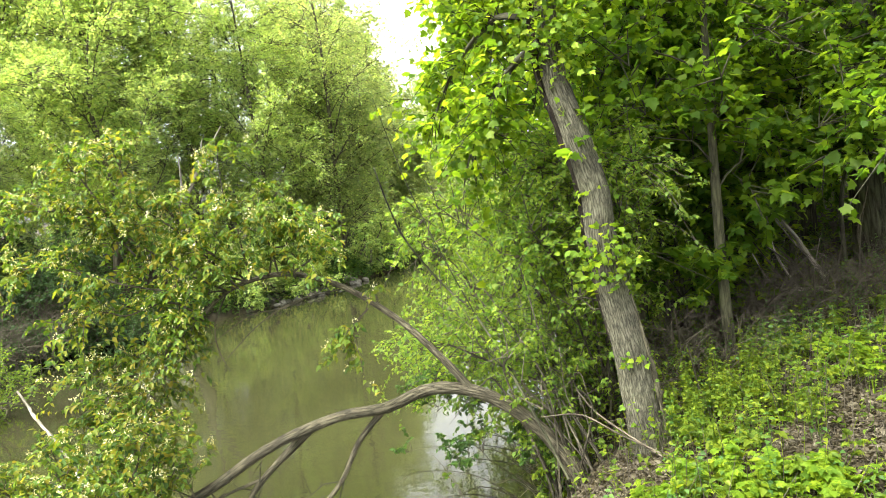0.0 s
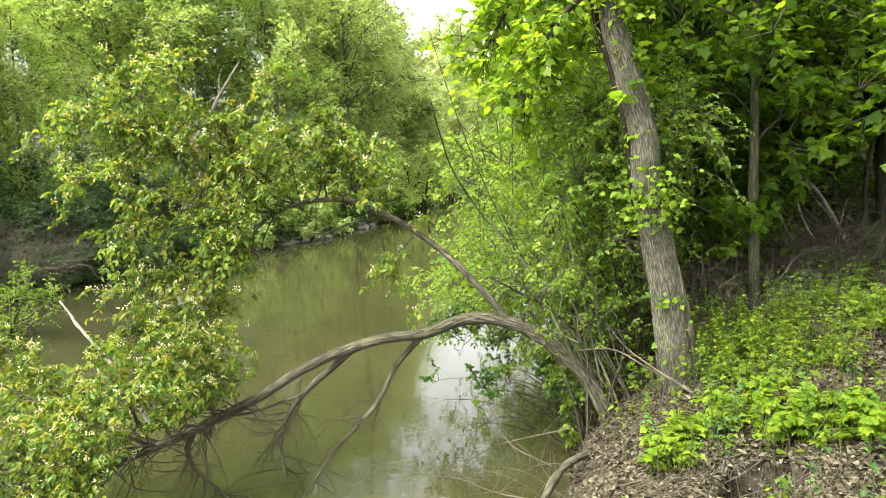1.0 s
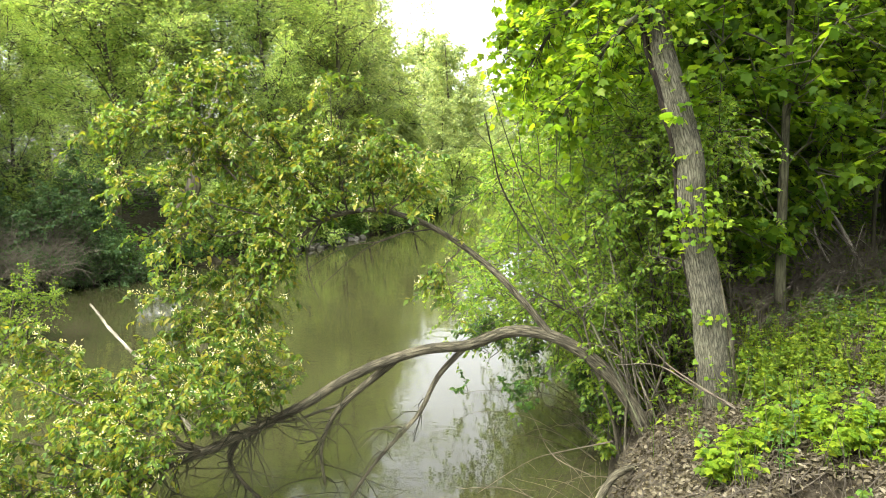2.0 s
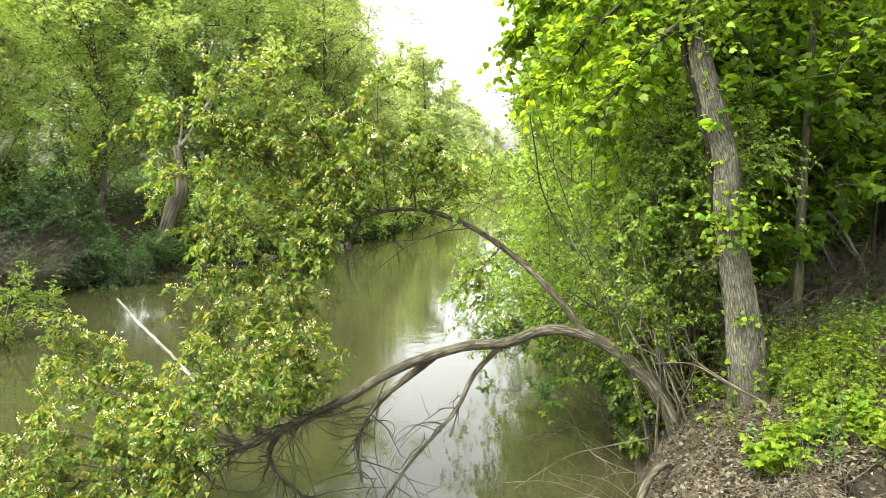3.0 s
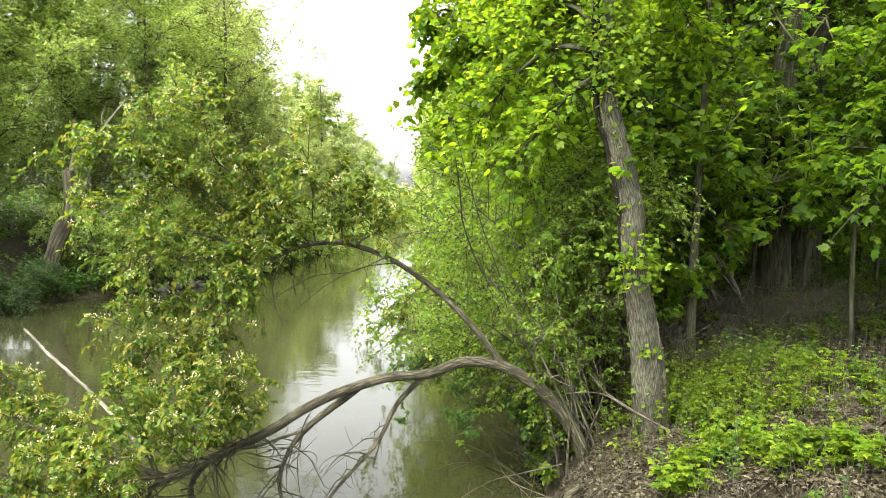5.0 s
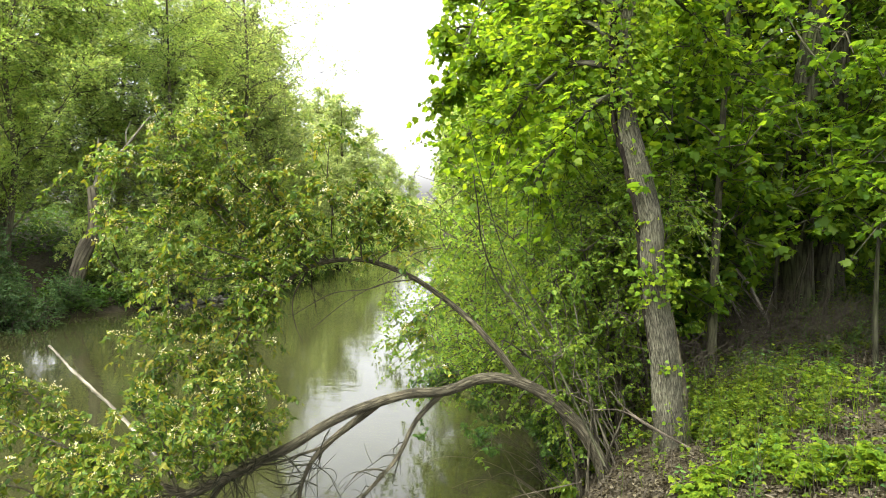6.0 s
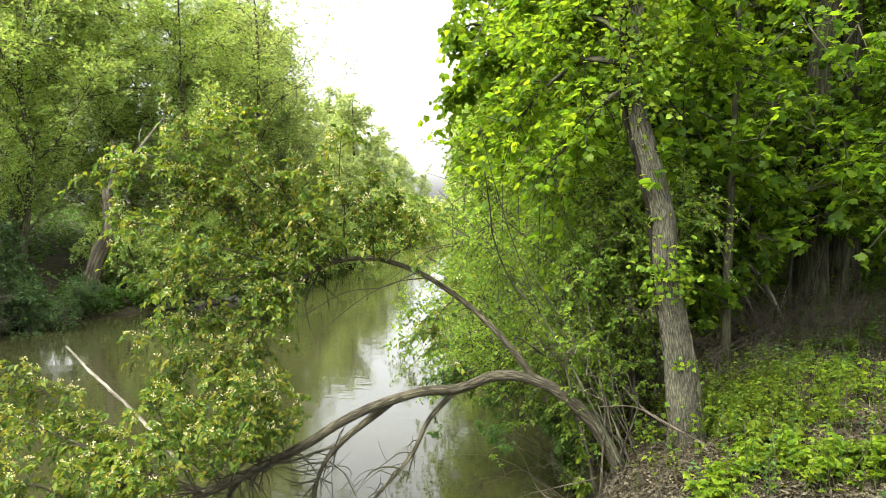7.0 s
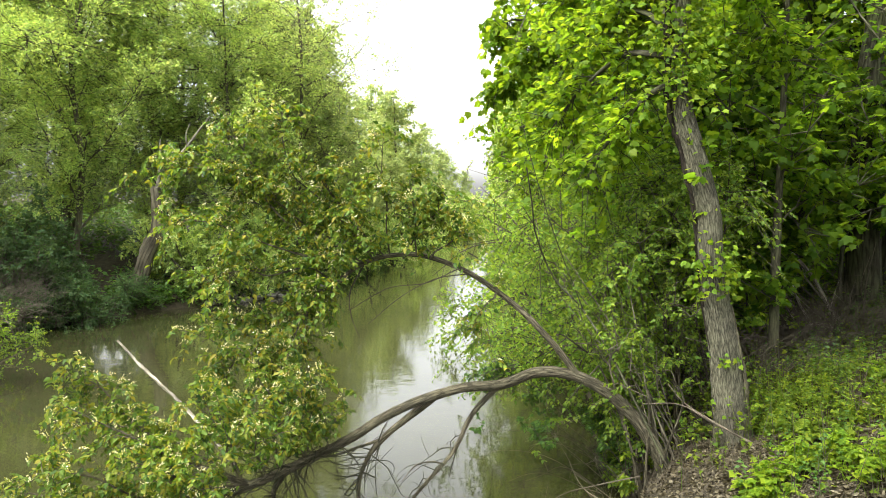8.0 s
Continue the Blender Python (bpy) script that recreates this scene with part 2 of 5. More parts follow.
def tube(pts, radii, segs=7, n=None, rough=0.0, rng=None, flare=0.0, ridges=0):
    """A tapering limb along pts, closed at its tip."""
    n = n or 3 * len(pts)
    c = spline(pts, n)
    r = np.interp(np.linspace(0, 1, n), np.linspace(0, 1, len(radii)), radii)
    if flare:
        r = r * (1 + flare * np.exp(-np.linspace(0, 1, n) * 14))
    tan = unit(np.gradient(c, axis=0))
    side = unit(np.cross(tan, (0.31, 0.93, 0.2)))
    up = np.cross(side, tan)
    a = np.linspace(0, 2 * np.pi, segs, endpoint=False)
    rr = np.repeat(r[:, None], segs, 1)
    if rough and rng is not None:
        rr = rr * (1 + rough * rng.normal(0, 1, rr.shape) + rough * 1.5 * np.sin(3 * a[None] + 6 * np.linspace(0, 3, n)[:, None]))
    if ridges:
        z = np.linspace(0, 1, n)[:, None]
        wob = np.sin(z * 31 + 2 * np.sin(a * 3)[None]) * 0.8 + 0.5 * np.sin(z * 83 + 3 * np.sin(a * 2)[None])
        rr = rr * (1 + 0.04 * np.abs(np.sin(a[None] * ridges / 2 + wob)) + 0.03 * np.sin(2 * a[None] + z * 9))
    v = c[:, None] + rr[..., None] * (np.cos(a)[None, :, None] * side[:, None] + np.sin(a)[None, :, None] * up[:, None])
    v = np.vstack([v.reshape(-1, 3), c[-1:] + tan[-1:] * r[-1]])
    run = np.r_[0, np.cumsum(np.linalg.norm(np.diff(c, axis=0), axis=1))]
    r1 = np.maximum(r, 0.02)[:, None]
    g = np.stack([np.cos(a)[None] * r1, np.sin(a)[None] * r1, np.repeat(run[:, None], segs, 1)], -1).reshape(-1, 3)
    g = np.vstack([g, g[-1:], g[-1:]]) + [3.7 * c[0, 0], 5.1 * c[0, 1], c[0, 2]]
    i, j = np.meshgrid(np.arange(n - 1), np.arange(segs), indexing="ij")
    k = (j + 1) % segs
    f = np.stack([i * segs + j, i * segs + k, (i + 1) * segs + k, (i + 1) * segs + j], -1).reshape(-1, 4)
    e = (n - 1) * segs
    cap = np.array([[e + s, e + (s + 1) % segs, len(v) - 1, len(v) - 1] for s in range(segs)])
    # the tip's triangles come as quads with a twin corner split apart
    v = np.vstack([v, v[-1:]])
    cap[:, 3] = len(v) - 1
    return v, np.vstack([f, cap]), g


def rods(a, b, ra, rb):
    """Thin three-sided twigs from a to b, all in one."""
    n = len(a)
    d = unit(b - a)
    s = unit(np.cross(d, (0.37, 0.81, 0.45)))
    u = np.cross(s, d)
    ra, rb = np.broadcast_to(ra, n)[:, None], np.broadcast_to(rb, n)[:, None]
    ring = [(np.cos(t), np.sin(t)) for t in (0, 2.094, 4.189)]
    v = np.stack([a + ra * (c * s + q * u) for c, q in ring] + [b + rb * (c * s + q * u) for c, q in ring], 1)
    f = np.array([[0, 1, 4, 3], [1, 2, 5, 4], [2, 0, 3, 5]])
    return v.reshape(-1, 3), (np.arange(n)[:, None, None] * 6 + f[None]).reshape(-1, 4)


# leaf outlines: (along, across, lift), the midrib runs from the first point to the middle one
OVAL = [(0, 0, 0), (0.3, 0.4, 0.1), (0.66, 0.27, 0.08), (1.05, 0, -0.16), (0.66, -0.27, 0.08), (0.3, -0.4, 0.1)]
OVAL_F = [[0, 5, 4, 3], [0, 3, 2, 1]]
DIAMOND = [(0, 0, 0), (0.45, 0.4, 0.08), (1, 0, -0.08), (0.45, -0.4, 0.08)]
DIAMOND_F = [[0, 3, 2], [0, 2, 1]]
LOBED = [(0, 0, 0), (0.12, 0.5, 0.02), (0.36, 0.36, 0.08), (0.6, 0.52, -0.02), (0.7, 0.26, 0.06), (1.05, 0, -0.12),
         (0.7, -0.26, 0.06), (0.6, -0.52, -0.02), (0.36, -0.36, 0.08), (0.12, -0.5, 0.02)]
LOBED_T = [[0, 9, 8], [0, 8, 6], [8, 7, 6], [0, 6, 5], [0, 5, 4], [0, 4, 2], [4, 3, 2], [0, 2, 1]]


def leaves(P, D, N, L, shape="oval", width=1.0):
    """Leaves at P along D, facing N, of length L."""
    out, faces = {"oval": (OVAL, OVAL_F), "diamond": (DIAMOND, DIAMOND_F), "lobed": (LOBED, LOBED_T)}[shape]
    D = unit(D)
    S = unit(np.cross(N, D))
    U = np.cross(D, S)
    L = np.broadcast_to(L, len(P))[:, None]
    v = np.stack([P + L * (x * D + width * y * S + z * U) for x, y, z in out], 1).reshape(-1, 3)
    return v, (np.arange(len(P))[:, None, None] * len(out) + np.array(faces)[None]).reshape(-1, len(faces[0]))


def along(pts, n, rng, lo, hi, power=1.0):
    """n random places and directions on the curve through pts, between the shares lo and hi of it."""
    c = spline(pts, 60)
    u = (lo + (hi - lo) * rng.random(n) ** power) * 58.9
    i, t = u.astype(int), (u % 1)[:, None]
    return c[i] * (1 - t) + c[i + 1] * t, unit(c[i + 1] - c[i])


def shoots(P, T, k, length, rng, spread=1.0, lift=0.2, droop=0.3):
    """k shoots from each place; returns starts, middles, ends."""
    A, T = np.repeat(P, k, 0), np.repeat(T, k, 0)
    d = unit(T * 0.55 + spread * unit(rng.normal(0, 1, A.shape)) + [0, 0, lift])
    ln = length * rng.uniform(0.45, 1.15, (len(A), 1))
    M = A + d * ln * 0.55 + [0, 0, -0.08 * droop] * ln
    E = A + d * ln + np.array([0, 0, -droop]) * ln * rng.uniform(0.3, 1.2, (len(A), 1))
    return A, M, E


def on_shoots(A, M, E, k, rng, lo=0.15):
    """k places on each bent shoot, with its direction there."""
    u = lo + (1 - lo) * (np.arange(k) + rng.random((len(A), k))) / k
    u = u[..., None]
    P = np.where(u < 0.55, A[:, None] + (M - A)[:, None] * u / 0.55, M[:, None] + (E - M)[:, None] * (u - 0.55) / 0.45)
    T = np.where(u < 0.55, unit(M - A)[:, None], unit(E - M)[:, None])
    return P.reshape(-1, 3), np.broadcast_to(T, P.shape).reshape(-1, 3)


def leaf_sets(P, T, size, rng, shape, hang=0.3, tilt=0.55, keep=None, width=1.0):
    """Leaves beside the shoot at each place, turned out to both sides and hanging a little."""
    if keep is not None:
        ok = keep(P)
        P, T = P[ok], T[ok]
    n = len(P)
    side = unit(np.cross(T, [0, 0, 1.0]) + rng.normal(0, 0.25, (n, 3))) * np.where(np.arange(n) % 2, 1, -1)[:, None]
    D = T * 0.45 + side * 0.8 + [0, 0, -hang] + rng.normal(0, 0.25, (n, 3))
    N = np.array([0, 0, 1.0]) + rng.normal(0, tilt, (n, 3))
    return leaves(P, D, N, size * rng.uniform(0.6, 1.25, n), shape, width)


def above_water(P):
    return P[:, 2] > 0.04


# ---- ground and river ----
def left_shore(y):
    return np.interp(y, [-40, 8, 14, 17.9, 20.3, 22.3, 24.5, 30, 50, 90, 140, 400], [-16, -13.5, -12, -10.6, -9.5, -8.0, -6.8, -5.4, -4.5, -3.2, 4, 40])


def right_shore(y):
    return np.interp(y, [-40, 0, 3, 4, 5, 6, 7, 9, 20, 34, 74, 95, 140, 400], [-3, -2, -0.2, 0.6, 0.96, 1.16, 1.27, 1.45, 1.6, 1.3, 0.0, 1.5, 12, 50])


def ground_z(x, y):
    r, q = x - right_shore(y), left_shore(y) - x
    zr = np.interp(r, [-2.5, -0.5, 0, 0.15, 0.5, 1.0, 2.0, 4.0, 10, 60], [-1.0, -0.5, -0.08, 0.28, 0.62, 0.9, 1.16, 1.42, 1.9, 3.5])
    zl = np.interp(q, [-2.5, -0.5, 0, 0.3, 1.5, 5, 20, 60], [-1.0, -0.5, -0.08, 0.14, 0.5, 1.1, 2.4, 3.5])
    z = np.where(r > -2.5, zr, np.where(q > -2.5, zl, -1.0))
    bump = 0.05 * np.sin(2.3 * x + 1.1 * y) * np.sin(1.7 * y - 0.6 * x) + 0.03 * np.sin(6.1 * x + 2) * np.sin(5.3 * y)
    hole = 1.0 * np.exp(-(((x - 2.44 - 0.05 * np.sin(9 * y)) / 0.24) ** 2 + ((y - 5.12 - 0.06 * np.sin(8 * x)) / 0.17) ** 2) ** 3)
    return z + np.where(z > 0.2, bump, 0) - hole


gx = np.r_[-np.geomspace(700, 17, 22), np.arange(-16, -1, 0.5), np.arange(-1, 8, 0.1), np.geomspace(8, 700, 30)]
gy = np.r_[-np.geomspace(500, 3, 14), np.arange(-2.5, 2, 0.4), np.arange(2, 13, 0.1), np.arange(13, 40, 0.8), np.geomspace(40, 1500, 30)]
GX, GY = np.meshgrid(gx, gy, indexing="ij")
gv = np.stack([GX, GY, ground_z(GX, GY)], -1).reshape(-1, 3)
ii, jj = np.meshgrid(np.arange(len(gx) - 1), np.arange(len(gy) - 1), indexing="ij")
gf = np.stack([ii * len(gy) + jj, (ii + 1) * len(gy) + jj, (ii + 1) * len(gy) + jj + 1, ii * len(gy) + jj + 1], -1).reshape(-1, 4)
ground = new("ground", mesh_of("ground", gv, gf, True))
ground.data.materials.append(SOIL)
tagged(ground, "brown soil river banks strewn with leaf litter", "ground", kind="structure")
wx, wy = np.linspace(-120, 120, 25), np.r_[np.linspace(-45, 200, 40), np.geomspace(230, 1500, 10)]
WX, WY = np.meshgrid(wx, wy, indexing="ij")
ii, jj = np.meshgrid(np.arange(24), np.arange(49), indexing="ij")
wf = np.stack([ii * 50 + jj, (ii + 1) * 50 + jj, (ii + 1) * 50 + jj + 1, ii * 50 + jj + 1], -1).reshape(-1, 4)
water = new("water", mesh_of("water", np.stack([WX, WY, 0 * WX], -1).reshape(-1, 3), wf, True))
water.data.materials.append(WATER)
tagged(water, "murky olive-brown river water with faint ripples", "river", kind="structure")


# ---- the arching honeysuckle over the water ----
def honeysuckle():
    rng = np.random.default_rng(11)
    root = thing("honeysuckle_shrub", (1.68, 7.38, 0.5), "arching bush honeysuckle with cream blossoms leaning over the river", "shrub")
    lower = [(1.74, 7.38, 0.3), (1.66, 7.38, 0.52), (1.55, 7.37, 0.76), (1.36, 7.36, 1.03), (1.08, 7.35, 1.27), (0.79, 7.33, 1.41), (0.45, 7.3, 1.44),
             (0.11, 7.17, 1.35), (-0.25, 7.04, 1.34), (-0.65, 6.91, 1.24), (-0.96, 6.78, 1.11), (-1.21, 6.65, 0.97), (-1.52, 6.52, 0.83),
             (-1.78, 6.39, 0.73), (-2.07, 6.26, 0.63), (-2.35, 6.13, 0.54), (-2.66, 6.0, 0.42)]
    arch = [(0.82, 7.33, 1.41), (0.76, 7.33, 1.5), (0.62, 7.33, 1.68), (0.35, 7.38, 1.96), (0.09, 7.42, 2.17), (-0.18, 7.44, 2.35), (-0.45, 7.45, 2.47),
            (-0.72, 7.42, 2.54), (-0.99, 7.36, 2.53), (-1.22, 7.3, 2.46), (-1.39, 7.26, 2.34), (-1.5, 7.24, 2.21)]
    part("main_stem", tube(lower, [0.08, 0.06, 0.049, 0.044, 0.041, 0.037, 0.022], 14, 120, 0.03, rng, 0, 5), BARK_SHRUB, root, "thick fissured arching stem", smooth=True)
    part("arched_stem", tube(arch, [0.038, 0.029, 0.025, 0.022, 0.016], 9, 60, 0.03, rng), BARK_SHRUB, root, "slender arching upper stem", smooth=True)
    bare = [([(-0.5, 6.95, 1.28), (-0.78, 7.0, 1.04), (-0.98, 6.98, 0.87), (-1.12, 6.92, 0.69), (-1.19, 6.86, 0.45), (-1.15, 6.8, 0.16)], 0.038, 0.012),
            ([(0.08, 7.18, 1.33), (-0.15, 7.14, 1.09), (-0.3, 7.02, 0.81), (-0.42, 6.88, 0.67), (-0.68, 6.74, 0.4), (-1.0, 6.6, -0.05)], 0.028, 0.012),
            ([(-2.0, 6.29, 0.65), (-2.2, 6.27, 0.72), (-2.34, 6.25, 0.78), (-2.6, 6.2, 0.9)], 0.032, 0.012),
            ([(-1.75, 6.4, 0.74), (-1.87, 6.46, 0.5), (-1.77, 6.5, 0.28), (-1.5, 6.5, 0.05)], 0.03, 0.012),
            ([(-0.42, 6.88, 0.67), (-0.52, 6.85, 0.7), (-0.66, 6.8, 0.68), (-0.78, 6.75, 0.55)], 0.01, 0.004),
            ([(-1.0, 7.0, 0.85), (-1.2, 6.9, 0.8), (-1.45, 6.8, 0.74), (-1.65, 6.7, 0.78)], 0.016, 0.006),
            ([(-1.2, 7.2, 2.45), (-1.32, 7.15, 2.2), (-1.3, 7.1, 1.98), (-1.22, 7.1, 1.78)], 0.008, 0.003),
            ([(-0.3, 7.2, 2.43), (-0.6, 7.1, 2.3), (-0.95, 7.05, 2.25), (-1.3, 7.0, 2.05)], 0.006, 0.003),
            ([(-0.2, 7.22, 2.38), (-0.5, 7.0, 2.35), (-0.8, 6.9, 2.2), (-1.1, 6.85, 1.95)], 0.006, 0.003)]
    for pts, r0, r1 in bare:
        part("bare_branch", tube(pts, [r0, (r0 + r1) / 2, r1], 7, 24, 0.05, rng), BARK_SHRUB, root, "bare crooked branch", smooth=True)
    part("dead_branch", tube([(-3.85, 7.7, 1.6), (-3.7, 7.6, 1.52), (-3.53, 7.47, 1.42), (-3.3, 7.32, 1.31), (-3.12, 7.23, 1.2), (-2.82, 7.0, 1.06), (-2.5, 6.75, 0.88), (-2.2, 6.5, 0.72)], [0.009, 0.013, 0.014, 0.017], 8, 60, 0.28, rng), DEADWOOD, root, "bleached bare dead branch", smooth=True)
    upper = [[(-0.7, 7.2, 2.55), (-0.6, 7.2, 2.85), (-0.45, 7.1, 3.0), (-0.33, 7.05, 3.05)],
             [(-0.55, 7.2, 2.52), (-0.35, 7.15, 2.7), (-0.2, 7.1, 2.78)],
             [(-0.95, 7.2, 2.53), (-0.98, 7.1, 3.0), (-1.0, 7.0, 3.3), (-0.98, 6.95, 3.62)],
             [(-1.0, 7.2, 2.53), (-1.3, 7.1, 2.9), (-1.5, 7.05, 3.15), (-1.6, 7.0, 3.3)],
             [(-1.1, 7.2, 2.5), (-1.5, 7.2, 3.0), (-1.85, 7.1, 3.3), (-1.95, 7.0, 3.85)],
             [(-1.2, 7.2, 2.47), (-1.8, 7.1, 2.9), (-2.4, 7.0, 3.3), (-3.1, 6.9, 3.35)],
             [(-1.2, 7.2, 2.47), (-1.9, 6.95, 2.6), (-2.5, 6.8, 2.85), (-2.85, 6.7, 2.85)],
             [(-1.4, 7.2, 2.35), (-1.6, 7.0, 2.2), (-1.8, 6.9, 1.8), (-2.05, 6.9, 1.35)],
             [(-1.5, 7.2, 2.3), (-2.0, 7.0, 2.4), (-2.35, 6.9, 2.4), (-2.6, 6.9, 2.3)],
             [(-1.5, 7.2, 2.25), (-2.0, 7.1, 2.05), (-2.4, 7.0, 1.9), (-2.65, 6.9, 1.75)],
             [(-1.0, 7.2, 2.53), (-1.6, 7.3, 2.75), (-2.2, 7.3, 3.0), (-2.6, 7.2, 3.3)],
             [(-1.45, 7.2, 2.3), (-1.7, 7.0, 2.0), (-1.75, 6.9, 1.7)],
             [(-1.5, 7.2, 2.2), (-2.0, 7.1, 1.9), (-2.35, 7.0, 1.6), (-2.5, 7.0, 1.3)],
             [(-1.9, 7.05, 2.85), (-2.3, 7.1, 3.5), (-2.45, 7.1, 3.7)],
             [(-0.8, 7.2, 2.55), (-0.7, 7.1, 2.8), (-0.75, 7.0, 3.25)],
             [(0.05, 7.2, 2.2), (-0.05, 7.1, 2.1), (-0.1, 7.05, 2.0)]]
    low = [[(-1.8, 6.4, 0.72), (-1.75, 6.3, 1.1), (-1.6, 6.2, 1.4), (-1.5, 6.2, 1.55)],
           [(-2.07, 6.26, 0.63), (-2.3, 6.3, 1.1), (-2.45, 6.3, 1.45)],
           [(-2.07, 6.26, 0.63), (-2.6, 6.1, 0.95), (-3.2, 6.1, 1.2), (-3.65, 6.2, 1.35)],
           [(-2.35, 6.13, 0.54), (-2.7, 6.0, 0.5), (-3.3, 5.9, 0.6), (-3.8, 5.9, 0.7)],
           [(-2.5, 6.1, 0.5), (-2.6, 6.0, 0.4), (-3.0, 5.7, 0.25), (-3.4, 5.6, 0.2)],
           [(-2.0, 6.3, 0.65), (-2.1, 6.0, 0.75), (-2.4, 5.7, 0.7), (-2.8, 5.5, 0.55)],
           [(-1.9, 6.3, 0.7), (-2.0, 6.6, 1.0), (-2.3, 6.9, 1.15)],
           [(-2.07, 6.26, 0.63), (-2.7, 6.5, 0.9), (-3.3, 6.7, 1.0), (-3.9, 6.8, 1.0)],
           [(-1.4, 6.55, 0.88), (-1.45, 6.5, 1.15), (-1.6, 6.5, 1.45), (-1.55, 6.5, 1.62)],
           [(-1.6, 6.45, 0.8), (-1.75, 6.5, 1.2), (-2.0, 6.5, 1.5), (-2.1, 6.6, 1.75)],
           [(-2.2, 6.2, 0.6), (-2.9, 6.3, 1.0), (-3.3, 6.3, 1.45), (-3.6, 6.3, 1.55)],
           [(-2.35, 6.13, 0.54), (-2.5, 5.8, 0.9), (-2.9, 5.6, 1.1)],
           [(-1.6, 6.45, 0.8), (-1.5, 6.3, 1.05), (-1.35, 6.25, 1.25)],
           [(-1.8, 6.35, 0.72), (-1.9, 6.1, 0.95), (-1.85, 5.9, 1.15)],
           [(-2.1, 6.25, 0.62), (-2.1, 6.1, 1.0), (-2.2, 6.0, 1.35)],
           [(-1.45, 6.5, 0.86), (-1.6, 6.3, 0.95), (-1.7, 6.1, 0.9)],
           [(-2.5, 6.1, 0.5), (-2.9, 5.6, 0.6), (-3.2, 5.2, 0.75)], [(-2.35, 6.1, 0.5), (-2.55, 5.5, 0.4), (-2.7, 5.1, 0.4)],
           [(-2.6, 6.0, 0.42), (-3.1, 5.8, 0.85), (-3.5, 5.6, 0.95)], [(-2.2, 6.2, 0.58), (-2.3, 5.7, 0.45), (-2.35, 5.3, 0.35)],
           [(-2.9, 5.6, 0.6), (-3.3, 5.5, 0.45), (-3.7, 5.4, 0.4)]]
    wood = spline(lower, 80)

    def off_wood(Q):
        near = np.min(np.hypot(Q[:, None, 0] - wood[None, :, 0], 0.9 * (Q[:, None, 2] - wood[None, :, 2])), 1)
        return (Q[:, 2] > 0.04) & ~((near < 0.13) & (Q[:, 0] > -1.95)) & ~((Q[:, 0] > -1.45) & (Q[:, 2] < 0.95))

    P, T = [], []
    for k, pts in enumerate(upper + low):
        part("leafy_branch", tube([np.array(q) + rng.normal(0, 0.035, 3) * (0 < j < len(pts) - 1) for j, q in enumerate(spline(pts, 7))], [0.009, 0.007, 0.003], 6, 24, 0.05, rng), BARK_SHRUB, root, smooth=True)
        size = sum(np.linalg.norm(np.subtract(a, b)) for a, b in zip(pts, pts[1:]))
        p, t = along(pts, int((18 if k < len(upper) else 14) * size) + 3, rng, 0.03 if k < len(upper) else 0.15, 1.0)
        P.append(p), T.append(t)
    P, T = np.concatenate(P), np.concatenate(T)
    A, M, E = shoots(P, T, 1, 0.4, rng, 0.8, 0.3, 0.45)
    ok = off_wood(E) & off_wood(M)
    A, M, E = A[ok], M[ok], E[ok]
    A2, M2, E2 = shoots(*on_shoots(A, M, E, 4, rng), 1, 0.17, rng, 0.7, 0.15, 0.4)
    ok = off_wood(E2)
    A2, M2, E2 = A2[ok], M2[ok], E2[ok]
    part("twigwork", joined([rods(A, M, 0.004, 0.003), rods(M, E, 0.003, 0.0015), rods(A2, E2, 0.002, 0.001)]), TWIGWOOD, root, kind="stuff")
    pa, ta = on_shoots(A, M, E, 9, rng)
    pb, tb = on_shoots(A2, M2, E2, 7, rng)
    p, t = np.concatenate([pa, pb]), np.concatenate([ta, tb])
    leafage = part("foliage", leaf_sets(p, t, 0.054, rng, "oval", 0.45, 0.55, off_wood, 0.78), LF_HONEY, root, "oval green and yellowing leaves", "stuff")
    # small two-lipped blossoms in pairs along the shoots, most on the upper side
    q = p[rng.random(len(p)) < 0.036] + [0, 0, 0.02]
    q = q[off_wood(q)]
    q = np.repeat(q, 9, 0) + rng.normal(0, 0.015, (len(q) * 9, 3))
    part("blossoms", leaves(q, rng.normal(0, 1, q.shape) + [0, 0, 0.7], rng.normal(0, 1, q.shape), rng.uniform(0.016, 0.03, len(q)), "diamond", 0.6), PETAL, leafage, "cream and yellow blossoms", "stuff")
    # tangle of dead twigs under the stem
    c, t = along(lower, 16, rng, 0.7, 0.95)
    bits = []
    for c, t, ln in ((c, t, 0.5), (*along(bare[0][0], 4, rng, 0.35, 1.0), 0.36), (*along(bare[3][0], 3, rng, 0.2, 1.0), 0.4), (*along(bare[1][0], 8, rng, 0.3, 0.95), 0.3)):
        A, M, E = shoots(c, t, 1, ln, rng, 1.3, -0.4, 0.45)
        A2, M2, E2 = shoots(E, unit(E - M), 1, ln * 0.7, rng, 1.0, 0.0, -0.3)
        A3, M3, E3 = shoots(*on_shoots(A, M, E, 3, rng), 1, ln * 0.5, rng, 0.9, -0.2, 0.4)
        for q in (M, E, M2, E2, E3):
            q[:, 2] = np.maximum(q[:, 2], -0.01)
        bits += [rods(A, M, 0.007, 0.006), rods(M, E, 0.006, 0.004), rods(E, M2, 0.004, 0.003), rods(M2, E2, 0.003, 0.0015), rods(A3, M3, 0.004, 0.003), rods(M3, E3, 0.003, 0.001)]
